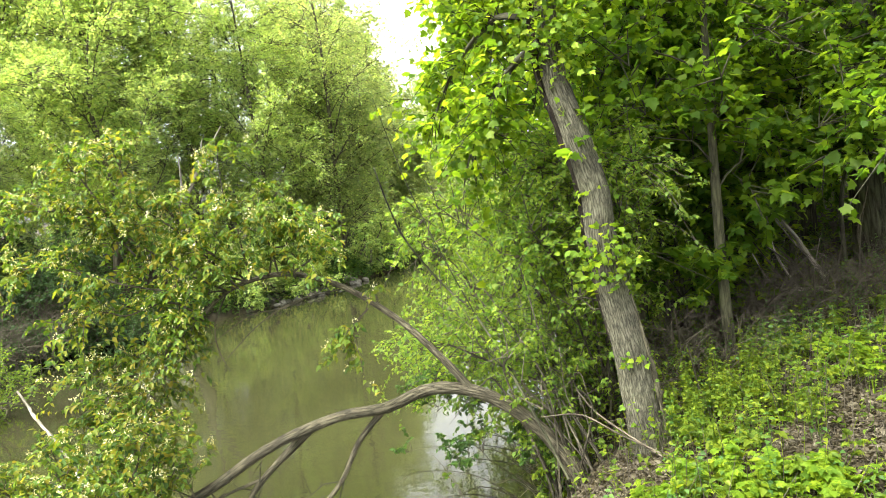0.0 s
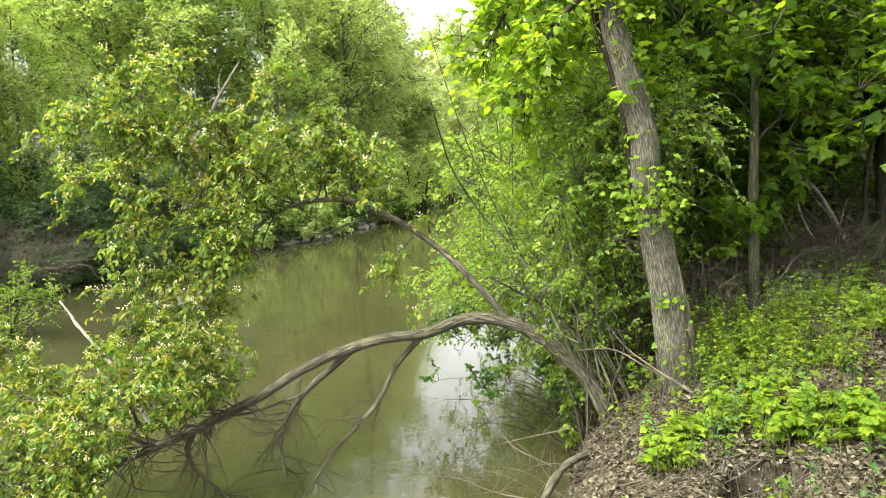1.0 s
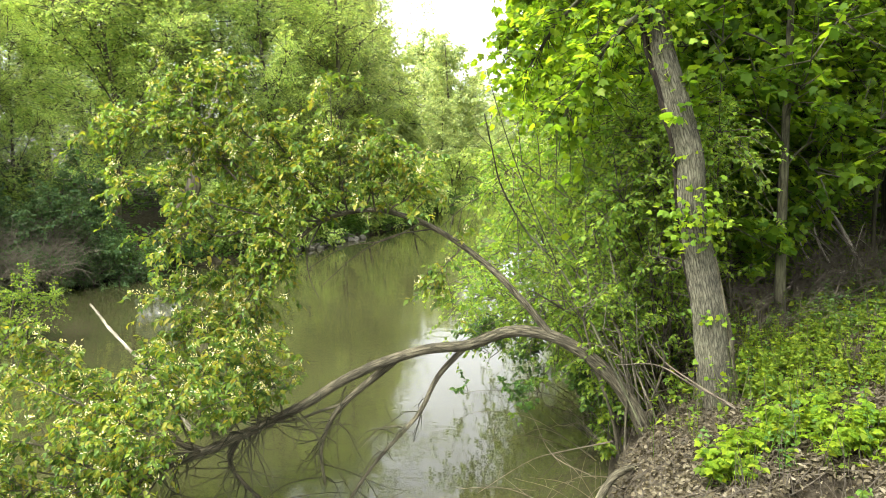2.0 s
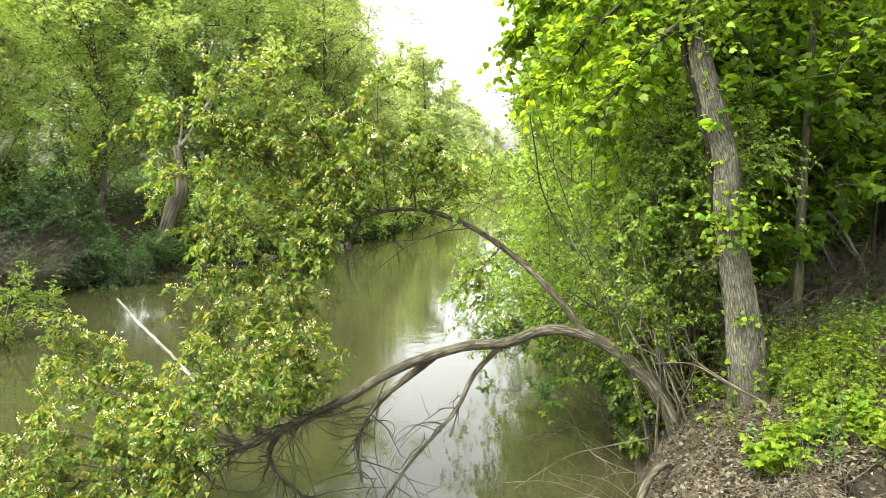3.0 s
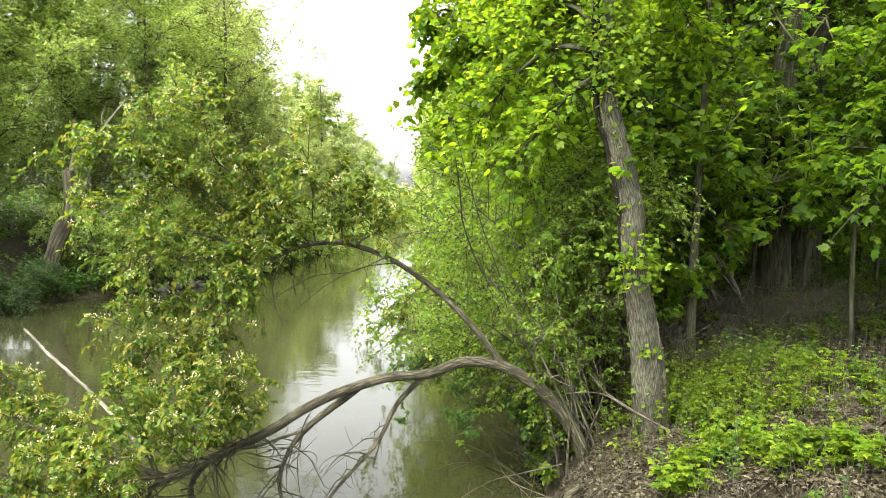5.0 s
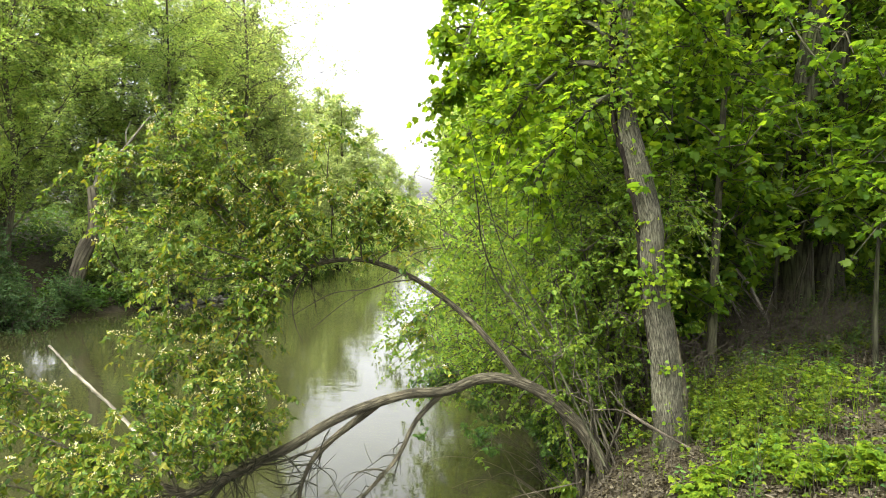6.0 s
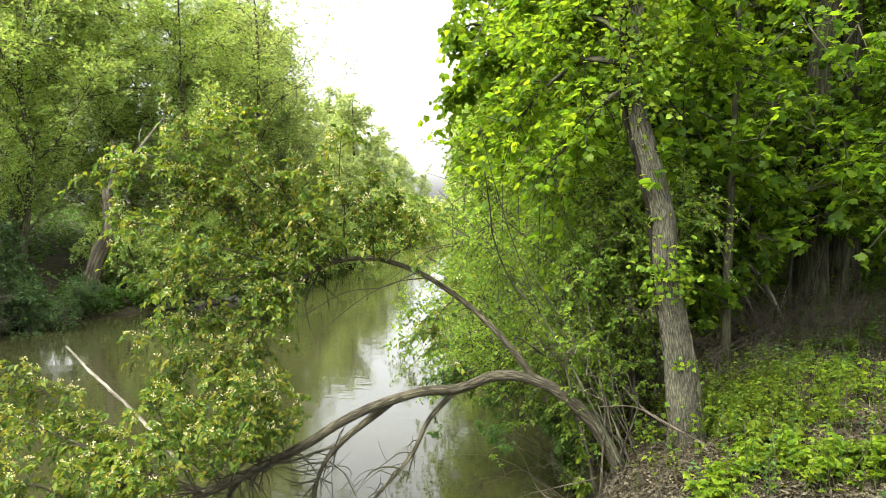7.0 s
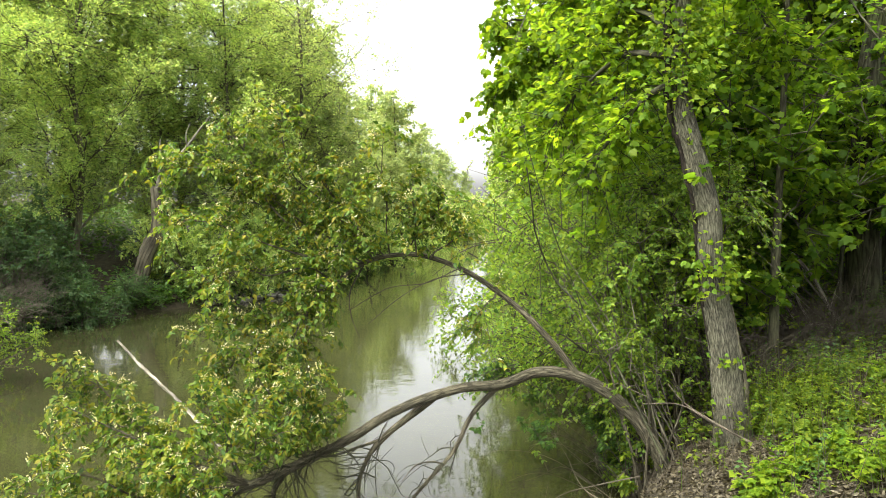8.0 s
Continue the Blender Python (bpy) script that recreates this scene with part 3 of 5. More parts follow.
    for src, n, lo, r0 in ((bare[0][0], 26, 0.4, 0.007), (bare[3][0], 18, 0.3, 0.007), (lower, 44, 0.72, 0.007), (bare[1][0], 7, 0.4, 0.005)):
        for o, d in zip(*along(src, n, rng, lo, 0.97)):
            ln = rng.uniform(0.28, 0.85)
            w = unit(np.array([rng.normal(0, 1), rng.normal(-0.2, 0.8), rng.normal(-0.2, 0.6)]) + 0.4 * d)
            bend = np.array([rng.normal(0, 0.3), rng.normal(0, 0.2), rng.uniform(-0.7, 0.7)])
            pts = [o, o + w * ln * 0.35, o + w * ln * 0.6 + bend * ln * 0.4, o + w * ln * 0.65 + bend * ln * 1.0]
            for q in pts[1:]:
                q[2] = max(q[2], -0.02)
            bits.append(tube(pts, [r0 * rng.uniform(0.6, 1.1), r0 * 0.5, 0.0015], 5, 10, 0.06, rng)[:2])
    part("dead_twigwork", joined(bits), BARK_DARK, root, "tangle of dead dark twigs", "stuff")


honeysuckle()


# ---- shrubs ----
def shrub(name, base, spread, height, seed, leaf, shape, material, label, n_stems=9, lean=(0, 0), dens=1.0, bark=BARK_SHRUB, keep=above_water, width=0.9, group="", stemr=0.02, lo=0.25, low_tip=0.3):
    rng = np.random.default_rng(seed)
    root = thing(name, base, label, "shrub", group)
    base = np.array(base, float)
    P, T = [], []
    for k in range(n_stems):
        a = 2 * np.pi * (k + rng.random()) / n_stems
        reach = spread * rng.uniform(0.35, 1.0)
        tip = base + [np.cos(a) * reach + lean[0], np.sin(a) * reach + lean[1], height * rng.uniform(low_tip, 1.0)]
        if not keep(tip[None])[0]:
            tip[2] = max(tip[2], base[2] + 0.45 * height)
        mid = base * 0.5 + tip * 0.5 + [0, 0, height * rng.uniform(0.05, 0.25)] + rng.normal(0, 0.12, 3) * spread
        q = base + rng.normal(0, 0.16, 3) * [1, 1, 0] - [0, 0, 0.15]
        low = q * 0.72 + mid * 0.28 + [0, 0, height * 0.05]
        pts = [q, low, mid, tip * 0.6 + mid * 0.4 + rng.normal(0, 0.1, 3) * spread, tip + [0, 0, -0.1 * height]]
        part("stem", tube(pts, [stemr * 1.2, stemr, stemr * 0.6, stemr * 0.2], 6, 18, 0.04, rng), bark, root, smooth=True)
        size = np.linalg.norm(tip - base)
        p, t = along(pts, int(9 * size * dens), rng, lo, 1.0, 0.8)
        P.append(p), T.append(t)
    P, T = np.concatenate(P), np.concatenate(T)
    big = 0.32 * (spread + height) / 2
    A, M, E = shoots(P, T, 2, big, rng, 1.0, 0.25, 0.35)
    k1 = keep(M) & keep(E)
    A, M, E = A[k1], M[k1], E[k1]
    A2, M2, E2 = shoots(*on_shoots(A, M, E, 4, rng), 1, big * 0.42, rng, 0.9, 0.15, 0.35)
    k2 = keep(A2) & keep(E2)
    A2, M2, E2 = A2[k2], M2[k2], E2[k2]
    part("twigwork", joined([rods(A, M, 0.006, 0.004), rods(M, E, 0.004, 0.002), rods(A2, E2, 0.002, 0.001)]), TWIGWOOD, root, kind="stuff")
    pa, ta = on_shoots(A, M, E, max(5, int(0.34 / leaf)), rng)
    pb, tb = on_shoots(A2, M2, E2, max(6, int(0.42 / leaf)), rng)
    part("foliage", leaf_sets(np.concatenate([pa, pb]), np.concatenate([ta, tb]), leaf, rng, shape, 0.35, 0.5, keep, width), material, root, kind="stuff")
    return root


def river_gap(P):
    """Foliage of the right bank ends where the river opens."""
    x, y, z = P[:, 0], P[:, 1], P[:, 2]
    low, mid = -0.35 - 0.05 * y, 0.4 - 0.03 * y
    high = np.maximum(mid, -0.15)
    edge = np.where(z < 1.2, low, np.where(z < 2.4, low + (mid - low) * (z - 1.2) / 1.2, np.where(z < 4, mid + (high - mid) * (z - 2.4) / 1.6, high)))
    free = (y > 7.45) | ((x > 0.95) & (x < 1.5) & (y > 7.2))
    return (x > edge + 0.35 * np.sin(z * 3 + y * 2)) & (z > 0.04) & free


def over_water(P):
    """Sprays that hang out over the river keep clear of its surface."""
    return river_gap(P) & ((P[:, 2] > 0.62 + 0.1 * np.sin(9 * P[:, 0]) + 0.05 * (P[:, 1] - 8)) | (P[:, 0] > 1.2) | (P[:, 1] > 11))


def stem_fan():
    rng = np.random.default_rng(23)
    root = thing("thin_stemmed_shrub", (1.72, 7.35, 0.6), "sparse shrub of thin grey upright stems at the bush's foot", "shrub")
    P, T = [], []
    for k in range(10):
        a = np.array([1.76 + rng.normal(0, 0.1), 7.4 + rng.normal(0, 0.06), 0.5])
        tip = np.array([rng.uniform(0.55, 1.75), rng.uniform(7.45, 7.9), rng.uniform(1.6, 2.6)])
        mid = a * 0.5 + tip * 0.5 + [rng.normal(0, 0.06), 0, 0.12]
        r = rng.uniform(0.006, 0.014)
        part("stem", tube([a, a * 0.75 + mid * 0.25 + [0, 0, 0.05], mid, tip], [r, r * 0.8, r * 0.3], 5, 14, 0.04, rng), PALE_STEM, root, smooth=True)
        p, t = along([a, mid, tip], 11, rng, 0.35, 1.0)
        P.append(p), T.append(t)
    part("bare_shoot", tube([(1.58, 7.0, 0.72), (1.2, 7.3, 1.5), (0.9, 7.55, 2.0), (0.61, 7.6, 2.32), (0.42, 7.3, 2.74), (0.37, 7.1, 3.02), (0.31, 7.0, 3.36)], [0.013, 0.011, 0.008, 0.006], 6, 40, 0.06, rng), BARK_DARK, root, "dark bare upright shoot", smooth=True)
    part("bare_shoot", tube([(0.9, 7.55, 2.0), (0.62, 7.5, 2.7), (0.42, 7.48, 3.3), (0.24, 7.5, 3.96)], [0.006, 0.005, 0.002], 5, 30, 0.05, rng), BARK_DARK, root, "dark bare upright shoot", smooth=True)
    A, M, E = shoots(np.concatenate(P), np.concatenate(T), 1, 0.3, rng, 0.7, 0.3, 0.3)
    part("twigwork", joined([rods(A, M, 0.003, 0.002), rods(M, E, 0.002, 0.001)]), TWIGWOOD, root, kind="stuff")
    part("foliage", leaf_sets(*on_shoots(A, M, E, 6, rng), 0.045, rng, "oval", 0.3, 0.5, None, 0.7), LF_SHRUB, root, kind="stuff")


stem_fan()
RB = "green riverside shrub on the bank with many thin stems"
for k, (x, y, s, h, lx, n) in enumerate([(1.55, 7.5, 0.8, 2.5, -0.25, 9), (2.15, 8.4, 0.7, 3.2, -0.35, 9), (1.9, 8.6, 1.5, 2.7, -0.9, 14), (1.8, 10.4, 1.8, 3.2, -1.1, 14), (1.9, 13.0, 1.9, 3.8, -1.2, 12), (2.0, 16.5, 2.2, 4.2, -1.4, 12)]):
    shrub("riverside_shrub", (x, y, float(ground_z(x, y))), s, h, 30 + k, 0.048 if k < 4 else 0.08, "oval" if k < 4 else "diamond", LF_SHRUB, RB,
          n, (lx, -0.2), (0.75, 0.75, 0.85, 0.75, 0.75, 0.75)[k], keep=over_water, group="riverside shrubs", lo=0.22, low_tip=0.05 if k > 1 else 0.25, stemr=0.012 if k < 3 else 0.02)


# The last shrub's LF_DEEP darkens its leaves as if seen against the light.
for k, (x, y, s, h, lx, mt) in enumerate([(1.45, 7.7, 0.5, 0.7, -0.2, LF_WEED), (1.5, 8.4, 0.55, 0.8, -0.2, LF_DEEP), (1.4, 8.2, 0.75, 1.0, -0.8, LF_SHRUB), (1.5, 8.7, 0.8, 1.05, -0.95, LF_DEEP)]):
    shrub("low_shrub", (x, y, float(ground_z(x, y))), s, h, 45 + k, 0.046, "oval", mt, "low green shrub overhanging the water's edge", 9, (lx, -0.15), (0.45, 0.45, 1.3, 1.2)[k], keep=over_water, stemr=0.006, lo=0.1, low_tip=0.1, group="low shrubs")


# ---- trees ----
def tree(name, base, height, spread, seed, leaf, shape, material, bark, label, trunk=None, r0=0.16, clear=0.3, limbs=16, sub=7, k1=3, k2=5, nl=6, keep=None, group="", up=0.5, segs=8, category="tree", twig=False, wave=0.03):
    """A tapered trunk with limbs, their branches, and leaves along the outer shoots."""
    rng = np.random.default_rng(seed)
    root = thing(name, base, label, category, group)
    base = np.array(base, float)
    if trunk is None:
        w = rng.normal(0, wave * height, (4, 3)) * [1, 1, 0]
        trunk = [base + [0, 0, -0.3], base + w[0] * 0.3 + [0, 0, height * 0.25], base + w[1] * 0.6 + [0, 0, height * 0.55], base + w[2] + [0, 0, height * 0.95]]
    part("trunk", tube(trunk, [r0 * 1.1, r0, r0 * 0.6, r0 * 0.15], segs, 40, 0.03, rng, 0.4), bark, root, smooth=True)
    P, T = [], []
    c = spline(trunk, 101)
    for k in range(limbs):
        u = clear + (0.97 - clear) * (k + rng.random()) / limbs
        o = c[int(u * 100)]
        a = k * 2.4 + rng.uniform(-0.5, 0.5)
        prof = np.sin(np.pi * min(1, 0.22 + 0.72 * (u - clear) / (1 - clear))) ** 0.7
        reach = spread * prof * rng.uniform(0.6, 1.1)
        d = np.array([np.cos(a), np.sin(a), 0])
        tip = o + d * reach + [0, 0, reach * up * rng.uniform(0.3, 1.2)]
        mid = o + d * reach * 0.5 + [0, 0, reach * up * 0.55] + rng.normal(0, 0.08, 3) * reach
        r = max(0.012, r0 * (1 - u) * 0.45)
        pts = [o, o * 0.7 + mid * 0.3 + [0, 0, 0.05 * reach], mid, tip]
        part("limb", tube(pts, [r, r * 0.7, r * 0.2], 5, 10, 0.04, rng), bark, root, smooth=True)
        p, t = along(pts, sub + int(sub * reach / 2), rng, 0.25, 1.0)
        P.append(p), T.append(t)
    P, T = np.concatenate(P), np.concatenate(T)
    big = 0.34 * spread
    A, M, E = shoots(P, T, k1, big, rng, 0.95, 0.3, 0.25)
    if keep:
        ok = keep(M) & keep(E)
        A, M, E = A[ok], M[ok], E[ok]
    A2, M2, E2 = shoots(*on_shoots(A, M, E, k2, rng, 0.2), 1, big * 0.4, rng, 0.9, 0.15, 0.3)
    tw = [rods(A, E, 0.011, 0.003)]
    if twig:
        tw.append(rods(A2, E2, 0.003, 0.0015))
    part("twigwork", joined(tw), bark, root, kind="stuff")
    pb, tb = on_shoots(A2, M2, E2, nl, rng, 0.1)
    part("crown", leaf_sets(pb, tb, leaf, rng, shape, 0.3, 0.5, keep, 0.95), material, root, kind="stuff")
    return root


def off_trunk(P):
    """No sprays right in front of the trunk below the first boughs."""
    return ~((P[:, 2] < 5.4) & (abs(P[:, 0] - 1.92) < 0.42) & (P[:, 1] < 7.9))


def leaning_tree():
    rng = np.random.default_rng(5)
    trunk = [(2.3, 7.2, 0.65), (2.25, 7.21, 0.95), (2.2, 7.23, 1.35), (2.16, 7.25, 1.7), (2.07, 7.28, 2.2), (2.02, 7.31, 2.62), (2.01, 7.35, 2.95), (1.9, 7.42, 3.45),
             (1.78, 7.48, 3.94), (1.76, 7.53, 4.4), (1.78, 7.6, 5.0), (1.7, 7.7, 6.2), (1.6, 8.0, 7.6), (1.5, 8.2, 9.4)]
    root = thing("leaning_tree", (2.25, 7.2, 0.95), "leaning ridged grey-barked tree wrapped in leafy vine on the bank", "tree")
    part("trunk", tube(trunk, [0.17, 0.137, 0.13, 0.125, 0.122, 0.118, 0.114, 0.1, 0.09, 0.08, 0.06, 0.03], 56, 240, 0.008, rng, 0.5, 19), BARK_GREY, root, smooth=True)
    side = [(np.array(p) + [-0.12, -0.03, 0]) for p in trunk[3:11]]
    vine = part("hairy_vine", tube(side, [0.014, 0.02, 0.024, 0.03, 0.032], 7, 60, 0.3, rng), VINE, root, "dark hairy climbing vine")
    foot = [(np.array(p) + [0.13, -0.05, -0.05]) for p in trunk[:5]]
    part("climbing_root", tube(foot, [0.06, 0.05, 0.045, 0.03, 0.012], 8, 50, 0.1, rng, 0.3), BARK_SHRUB, root, "brown climbing root pressed against the trunk", smooth=True)
    # tufts of creeper leaves up the trunk
    tufts = [(2.42, 0.15, 190), (2.6, 0.12, 40), (2.95, 0.06, 14), (3.25, 0.06, 16), (3.62, 0.06, 16), (4.1, 0.15, 150), (4.3, 0.19, 280), (4.55, 0.22, 280), (4.85, 0.24, 280), (5.2, 0.25, 240), (1.6, 0.06, 25), (1.15, 0.08, 24)]
    c = spline(trunk, 300)
    P = []
    for z, w, n in tufts:
        o = c[np.argmin(abs(c[:, 2] - z))]
        a = rng.uniform(0, 2 * np.pi, n)
        rad = 0.11 + np.abs(rng.normal(0, w, n)) * 0.7
        P.append(o + np.stack([np.cos(a) * rad, -np.abs(np.sin(a)) * rad, rng.normal(0, w * 0.9, n)], 1))
    P = np.concatenate(P)
    out = P - c[np.argmin(abs(c[None, :, 2] - P[:, None, 2]), 1)]
    part("creeper_leaves", leaves(P, out * 3 + rng.normal(0, 0.5, P.shape) + [0, 0, -0.3], rng.normal(0, 0.6, P.shape) + [0, -0.6, 0.8], rng.uniform(0.035, 0.075, len(P)), "lobed", 0.85), LF_LIME, vine, "yellow-green creeper leaves", "stuff")
    # boughs with layered sprays of leaves, over the water and the bank
    boughs = [[(1.76, 7.55, 4.5), (1.5, 7.8, 4.9), (1.2, 8.3, 5.0), (0.95, 8.9, 4.8)], [(1.76, 7.55, 4.7), (1.5, 7.9, 5.3), (1.2, 8.6, 5.6), (0.95, 9.3, 5.5)],
              [(1.7, 7.4, 4.4), (1.3, 7.8, 4.5), (0.9, 8.1, 4.2), (0.6, 8.3, 3.8)], [(1.72, 7.5, 5.0), (1.5, 7.9, 5.2), (1.2, 8.4, 5.0), (0.8, 8.7, 4.6)],
              [(1.72, 7.5, 5.1), (2.1, 7.8, 5.3), (2.6, 8.2, 5.1), (3.0, 8.4, 4.7)], [(1.75, 7.7, 6.0), (1.4, 8.2, 6.6), (1.1, 8.9, 6.7), (0.8, 9.6, 6.4)],
              [(1.6, 7.9, 7.2), (1.2, 8.8, 7.6), (0.6, 9.6, 7.2)],
              [(1.7, 7.35, 4.2), (1.4, 7.5, 4.0), (1.1, 7.7, 3.6), (0.9, 7.8, 3.2)]]
    P, T = [], []
    for b in boughs:
        part("bough", tube(b, [0.035, 0.022, 0.006], 6, 20, 0.04, rng), BARK_DARK, root, smooth=True)
        p, t = along(b, 27, rng, 0.25, 1.0)
        P.append(p), T.append(t)
    A, M, E = shoots(np.concatenate(P), np.concatenate(T), 2, 0.55, rng, 0.9, 0.0, 0.35)
    A2, M2, E2 = shoots(*on_shoots(A, M, E, 4, rng), 1, 0.2, rng, 0.9, 0.0, 0.3)
    part("twigwork", joined([rods(A, M, 0.005, 0.004), rods(M, E, 0.004, 0.002), rods(A2, E2, 0.002, 0.001)]), BARK_DARK, root, kind="stuff")
    p, t = on_shoots(A2, M2, E2, 4, rng)
    part("crown", leaf_sets(p, t, 0.078, rng, "lobed", 0.4, 0.4, off_trunk, 1.0), LF_MAPLE, root, "broad fresh green leaves", "stuff")


leaning_tree()


def overhanging_maple():
    rng = np.random.default_rng(15)
    root = thing("overhanging_maple", (2.7, 13.6, 1.1), "bank maple with drooping sprays of broad leaves over the river", "tree")
    trunk = [(2.7, 13.6, 0.8), (2.6, 13.7, 2.6), (2.4, 13.8, 4.6), (2.3, 13.9, 6.6), (2.3, 14.0, 9.5)]
    part("trunk", tube(trunk, [0.13, 0.11, 0.09, 0.06, 0.02], 10, 50, 0.03, rng, 0.4), BARK_DARK, root, smooth=True)
    boughs = [[(2.45, 13.8, 4.2), (1.5, 14.1, 5.1), (0.6, 14.4, 5.4), (0.2, 14.6, 5.25), (-0.1, 14.6, 5.1)],
              [(2.4, 13.8, 4.8), (1.4, 14.0, 5.9), (0.5, 14.2, 6.3), (0.15, 14.3, 6.25), (-0.1, 14.4, 6.05)],
              [(2.35, 13.9, 5.6), (1.5, 14.2, 6.8), (0.8, 14.4, 7.3), (0.35, 14.5, 7.2)],
              [(2.5, 13.7, 3.6), (1.7, 13.6, 4.3), (1.0, 13.5, 4.5), (0.4, 13.4, 4.3)],
              [(2.3, 13.9, 6.4), (1.6, 13.6, 7.6), (1.0, 13.4, 8.2), (0.6, 13.2, 8.2)],
              [(2.4, 13.8, 4.5), (1.7, 13.2, 5.2), (1.1, 12.8, 5.5), (0.6, 12.5, 5.4)]]
    P, T = [], []
    for b in boughs:
        part("bough", tube(b, [0.045, 0.025, 0.006], 6, 24, 0.05, rng), BARK_DARK, root, smooth=True)
        p, t = along(b, 16, rng, 0.3, 1.0)
        P.append(p), T.append(t)
    A, M, E = shoots(np.concatenate(P), np.concatenate(T), 2, 0.6, rng, 0.75, -0.1, 0.4)
    A2, M2, E2 = shoots(*on_shoots(A, M, E, 4, rng), 1, 0.24, rng, 0.9, -0.1, 0.35)
    part("twigwork", joined([rods(A, M, 0.007, 0.005), rods(M, E, 0.005, 0.002), rods(A2, E2, 0.003, 0.0015)]), BARK_DARK, root, kind="stuff")
    p, t = on_shoots(A2, M2, E2, 4, rng)
    part("crown", leaf_sets(p, t, 0.13, rng, "lobed", 0.55, 0.4, None, 1.0), LF_MAPLE, root, "broad drooping green leaves", "stuff")


overhanging_maple()
gz = lambda x, y: float(ground_z(np.float64(x), np.float64(y)))  # noqa: E731
tree("slender_tree", (3.17, 8.8, gz(3.17, 8.8)), 9.0, 1.9, 41, 0.09, "lobed", LF_WOOD, BARK_SLIM, "slender straight young tree with pale brown bark",
     [(3.17, 8.8, 0.9), (3.15, 8.8, 2.1), (3.17, 8.8, 3.4), (3.2, 8.8, 5.4), (3.3, 8.9, 9.0)], 0.05, 0.36, 12, 5, 2, 4, 4)

# woodland on the right bank
WT = "dark-trunked woodland tree with fresh green crown"
wood_a = tree("woodland_tree", (5.6, 12.0, gz(5.6, 12)), 13, 3.2, 51, 0.14, "diamond", LF_WOOD, BARK_DARK, WT, None, 0.21, 0.42, 16, 6, 3, 4, 3, group="woodland trees")
wood_b = tree("woodland_tree", (6.75, 13.2, gz(6.75, 13.2)), 14, 3.4, 52, 0.14, "diamond", LF_WOOD, BARK_DARK, WT, None, 0.17, 0.45, 16, 6, 3, 4, 3, group="woodland trees")
rw = np.random.default_rng(77)
# (7.4, 8.4) and (8.8, 5.4) are unseen trees added to shade the right side.
spots = [(5.15, 14.2), (6.05, 12.3), (8.3, 11.5), (7.5, 16), (4.2, 17), (9.5, 14), (6.2, 19), (10.5, 18), (8.5, 21), (4.4, 22), (12.5, 13), (13, 21), (7, 26), (11, 27), (4.5, 28), (15, 28), (9, 33), (4.6, 35), (16, 17), (19, 24), (13, 35), (6, 41), (20, 33), (10, 45), (7.4, 8.4), (8.8, 5.4), (16, 42), (24, 40), (5, 50), (14, 52), (22, 52), (30, 46), (34, 34), (28, 27), (8, 58), (36, 56), (18, 62), (27, 62), (20, 40), (24, 46), (26, 50), (30, 56), (34, 64), (21, 47), (29, 50), (33, 58), (38, 66), (23, 56)]
for k, (x, y) in enumerate(spots):
    copy_thing((wood_a, wood_b)[k % 2], pose(x, y, gz(x, y), rw.uniform(-3, 3), rw.uniform(-3, 3), rw.uniform(0, 360)))
sap = [tree("sapling", (x, y, gz(x, y)), h, s, 60 + k, 0.09, "lobed", LF_WOOD, BARK_DARK, "young understorey tree with layered green leaves", None, 0.03, 0.42, 11, 5, 2, 4, 5, group="saplings", up=0.2, category="sapling", twig=True)
       for k, (x, y, h, s) in enumerate([(2.75, 10.4, 4.8, 1.4), (6.0, 8.9, 4.6, 1.5), (2.6, 12.6, 5.5, 1.8)])]
sap.append(tree("sapling", (3.4, 14.2, gz(3.4, 14.2)), 5.2, 1.7, 64, 0.13, "diamond", LF_WOOD, BARK_DARK, "young understorey tree with layered green leaves", None, 0.03, 0.2, 12, 5, 2, 4, 4, group="saplings", up=0.2, category="sapling"))
for k, (x, y) in enumerate([(5.9, 9.4), (4.0, 13), (6.9, 11.0), (2.9, 15), (5.0, 16.5), (3.3, 19), (7.8, 13.5), (2.8, 23), (6, 22), (9, 17), (2.8, 27), (5.2, 31), (11, 15), (7.3, 19.5), (12, 20), (5.0, 7.4), (14, 26), (9, 26), (17, 23), (4.6, 12.2), (6.4, 14.6), (3.6, 11.0), (8.4, 15.4), (10.3, 13.2), (5.9, 17.6), (12.5, 17), (10, 21), (15, 20), (7, 29), (12, 31), (18, 29), (22, 26)]):
    copy_thing(sap[k % 3] if y < 13.5 else sap[3], pose(x, y, gz(x, y), 0, 0, rw.uniform(0, 360)))
for k, (x, y, h, w) in enumerate([(2.7, 9.7, 4.4, 1.25), (3.5, 11.4, 5.0, 1.5)]):
    low = tree("sapling", (x, y, gz(x, y)), h, w, 270 + k, 0.1, "lobed", LF_WOOD, BARK_DARK, "leafy young maple behind the leaning tree", None, 0.026, 0.18, 14, 5, 2, 4, 5, group="saplings", up=0.15, category="sapling", twig=True)
copy_thing(low, pose(2.5, 10.9, gz(2.5, 10.9), 0, 0, 130))
edge = [tree("sapling", (x, y, gz(x, y)), h, w, 260 + k, 0.11, "lobed", LF_WOOD, BARK_DARK, "young maple with broad bright green leaves in layers", None, 0.028, 0.52, 9, 3, 2, 3, 5, group="saplings", up=0.15, category="sapling", twig=True)
        for k, (x, y, h, w) in enumerate([(5.1, 11.6, 3.7, 1.6), (2.9, 9.8, 3.2, 1.3)])]
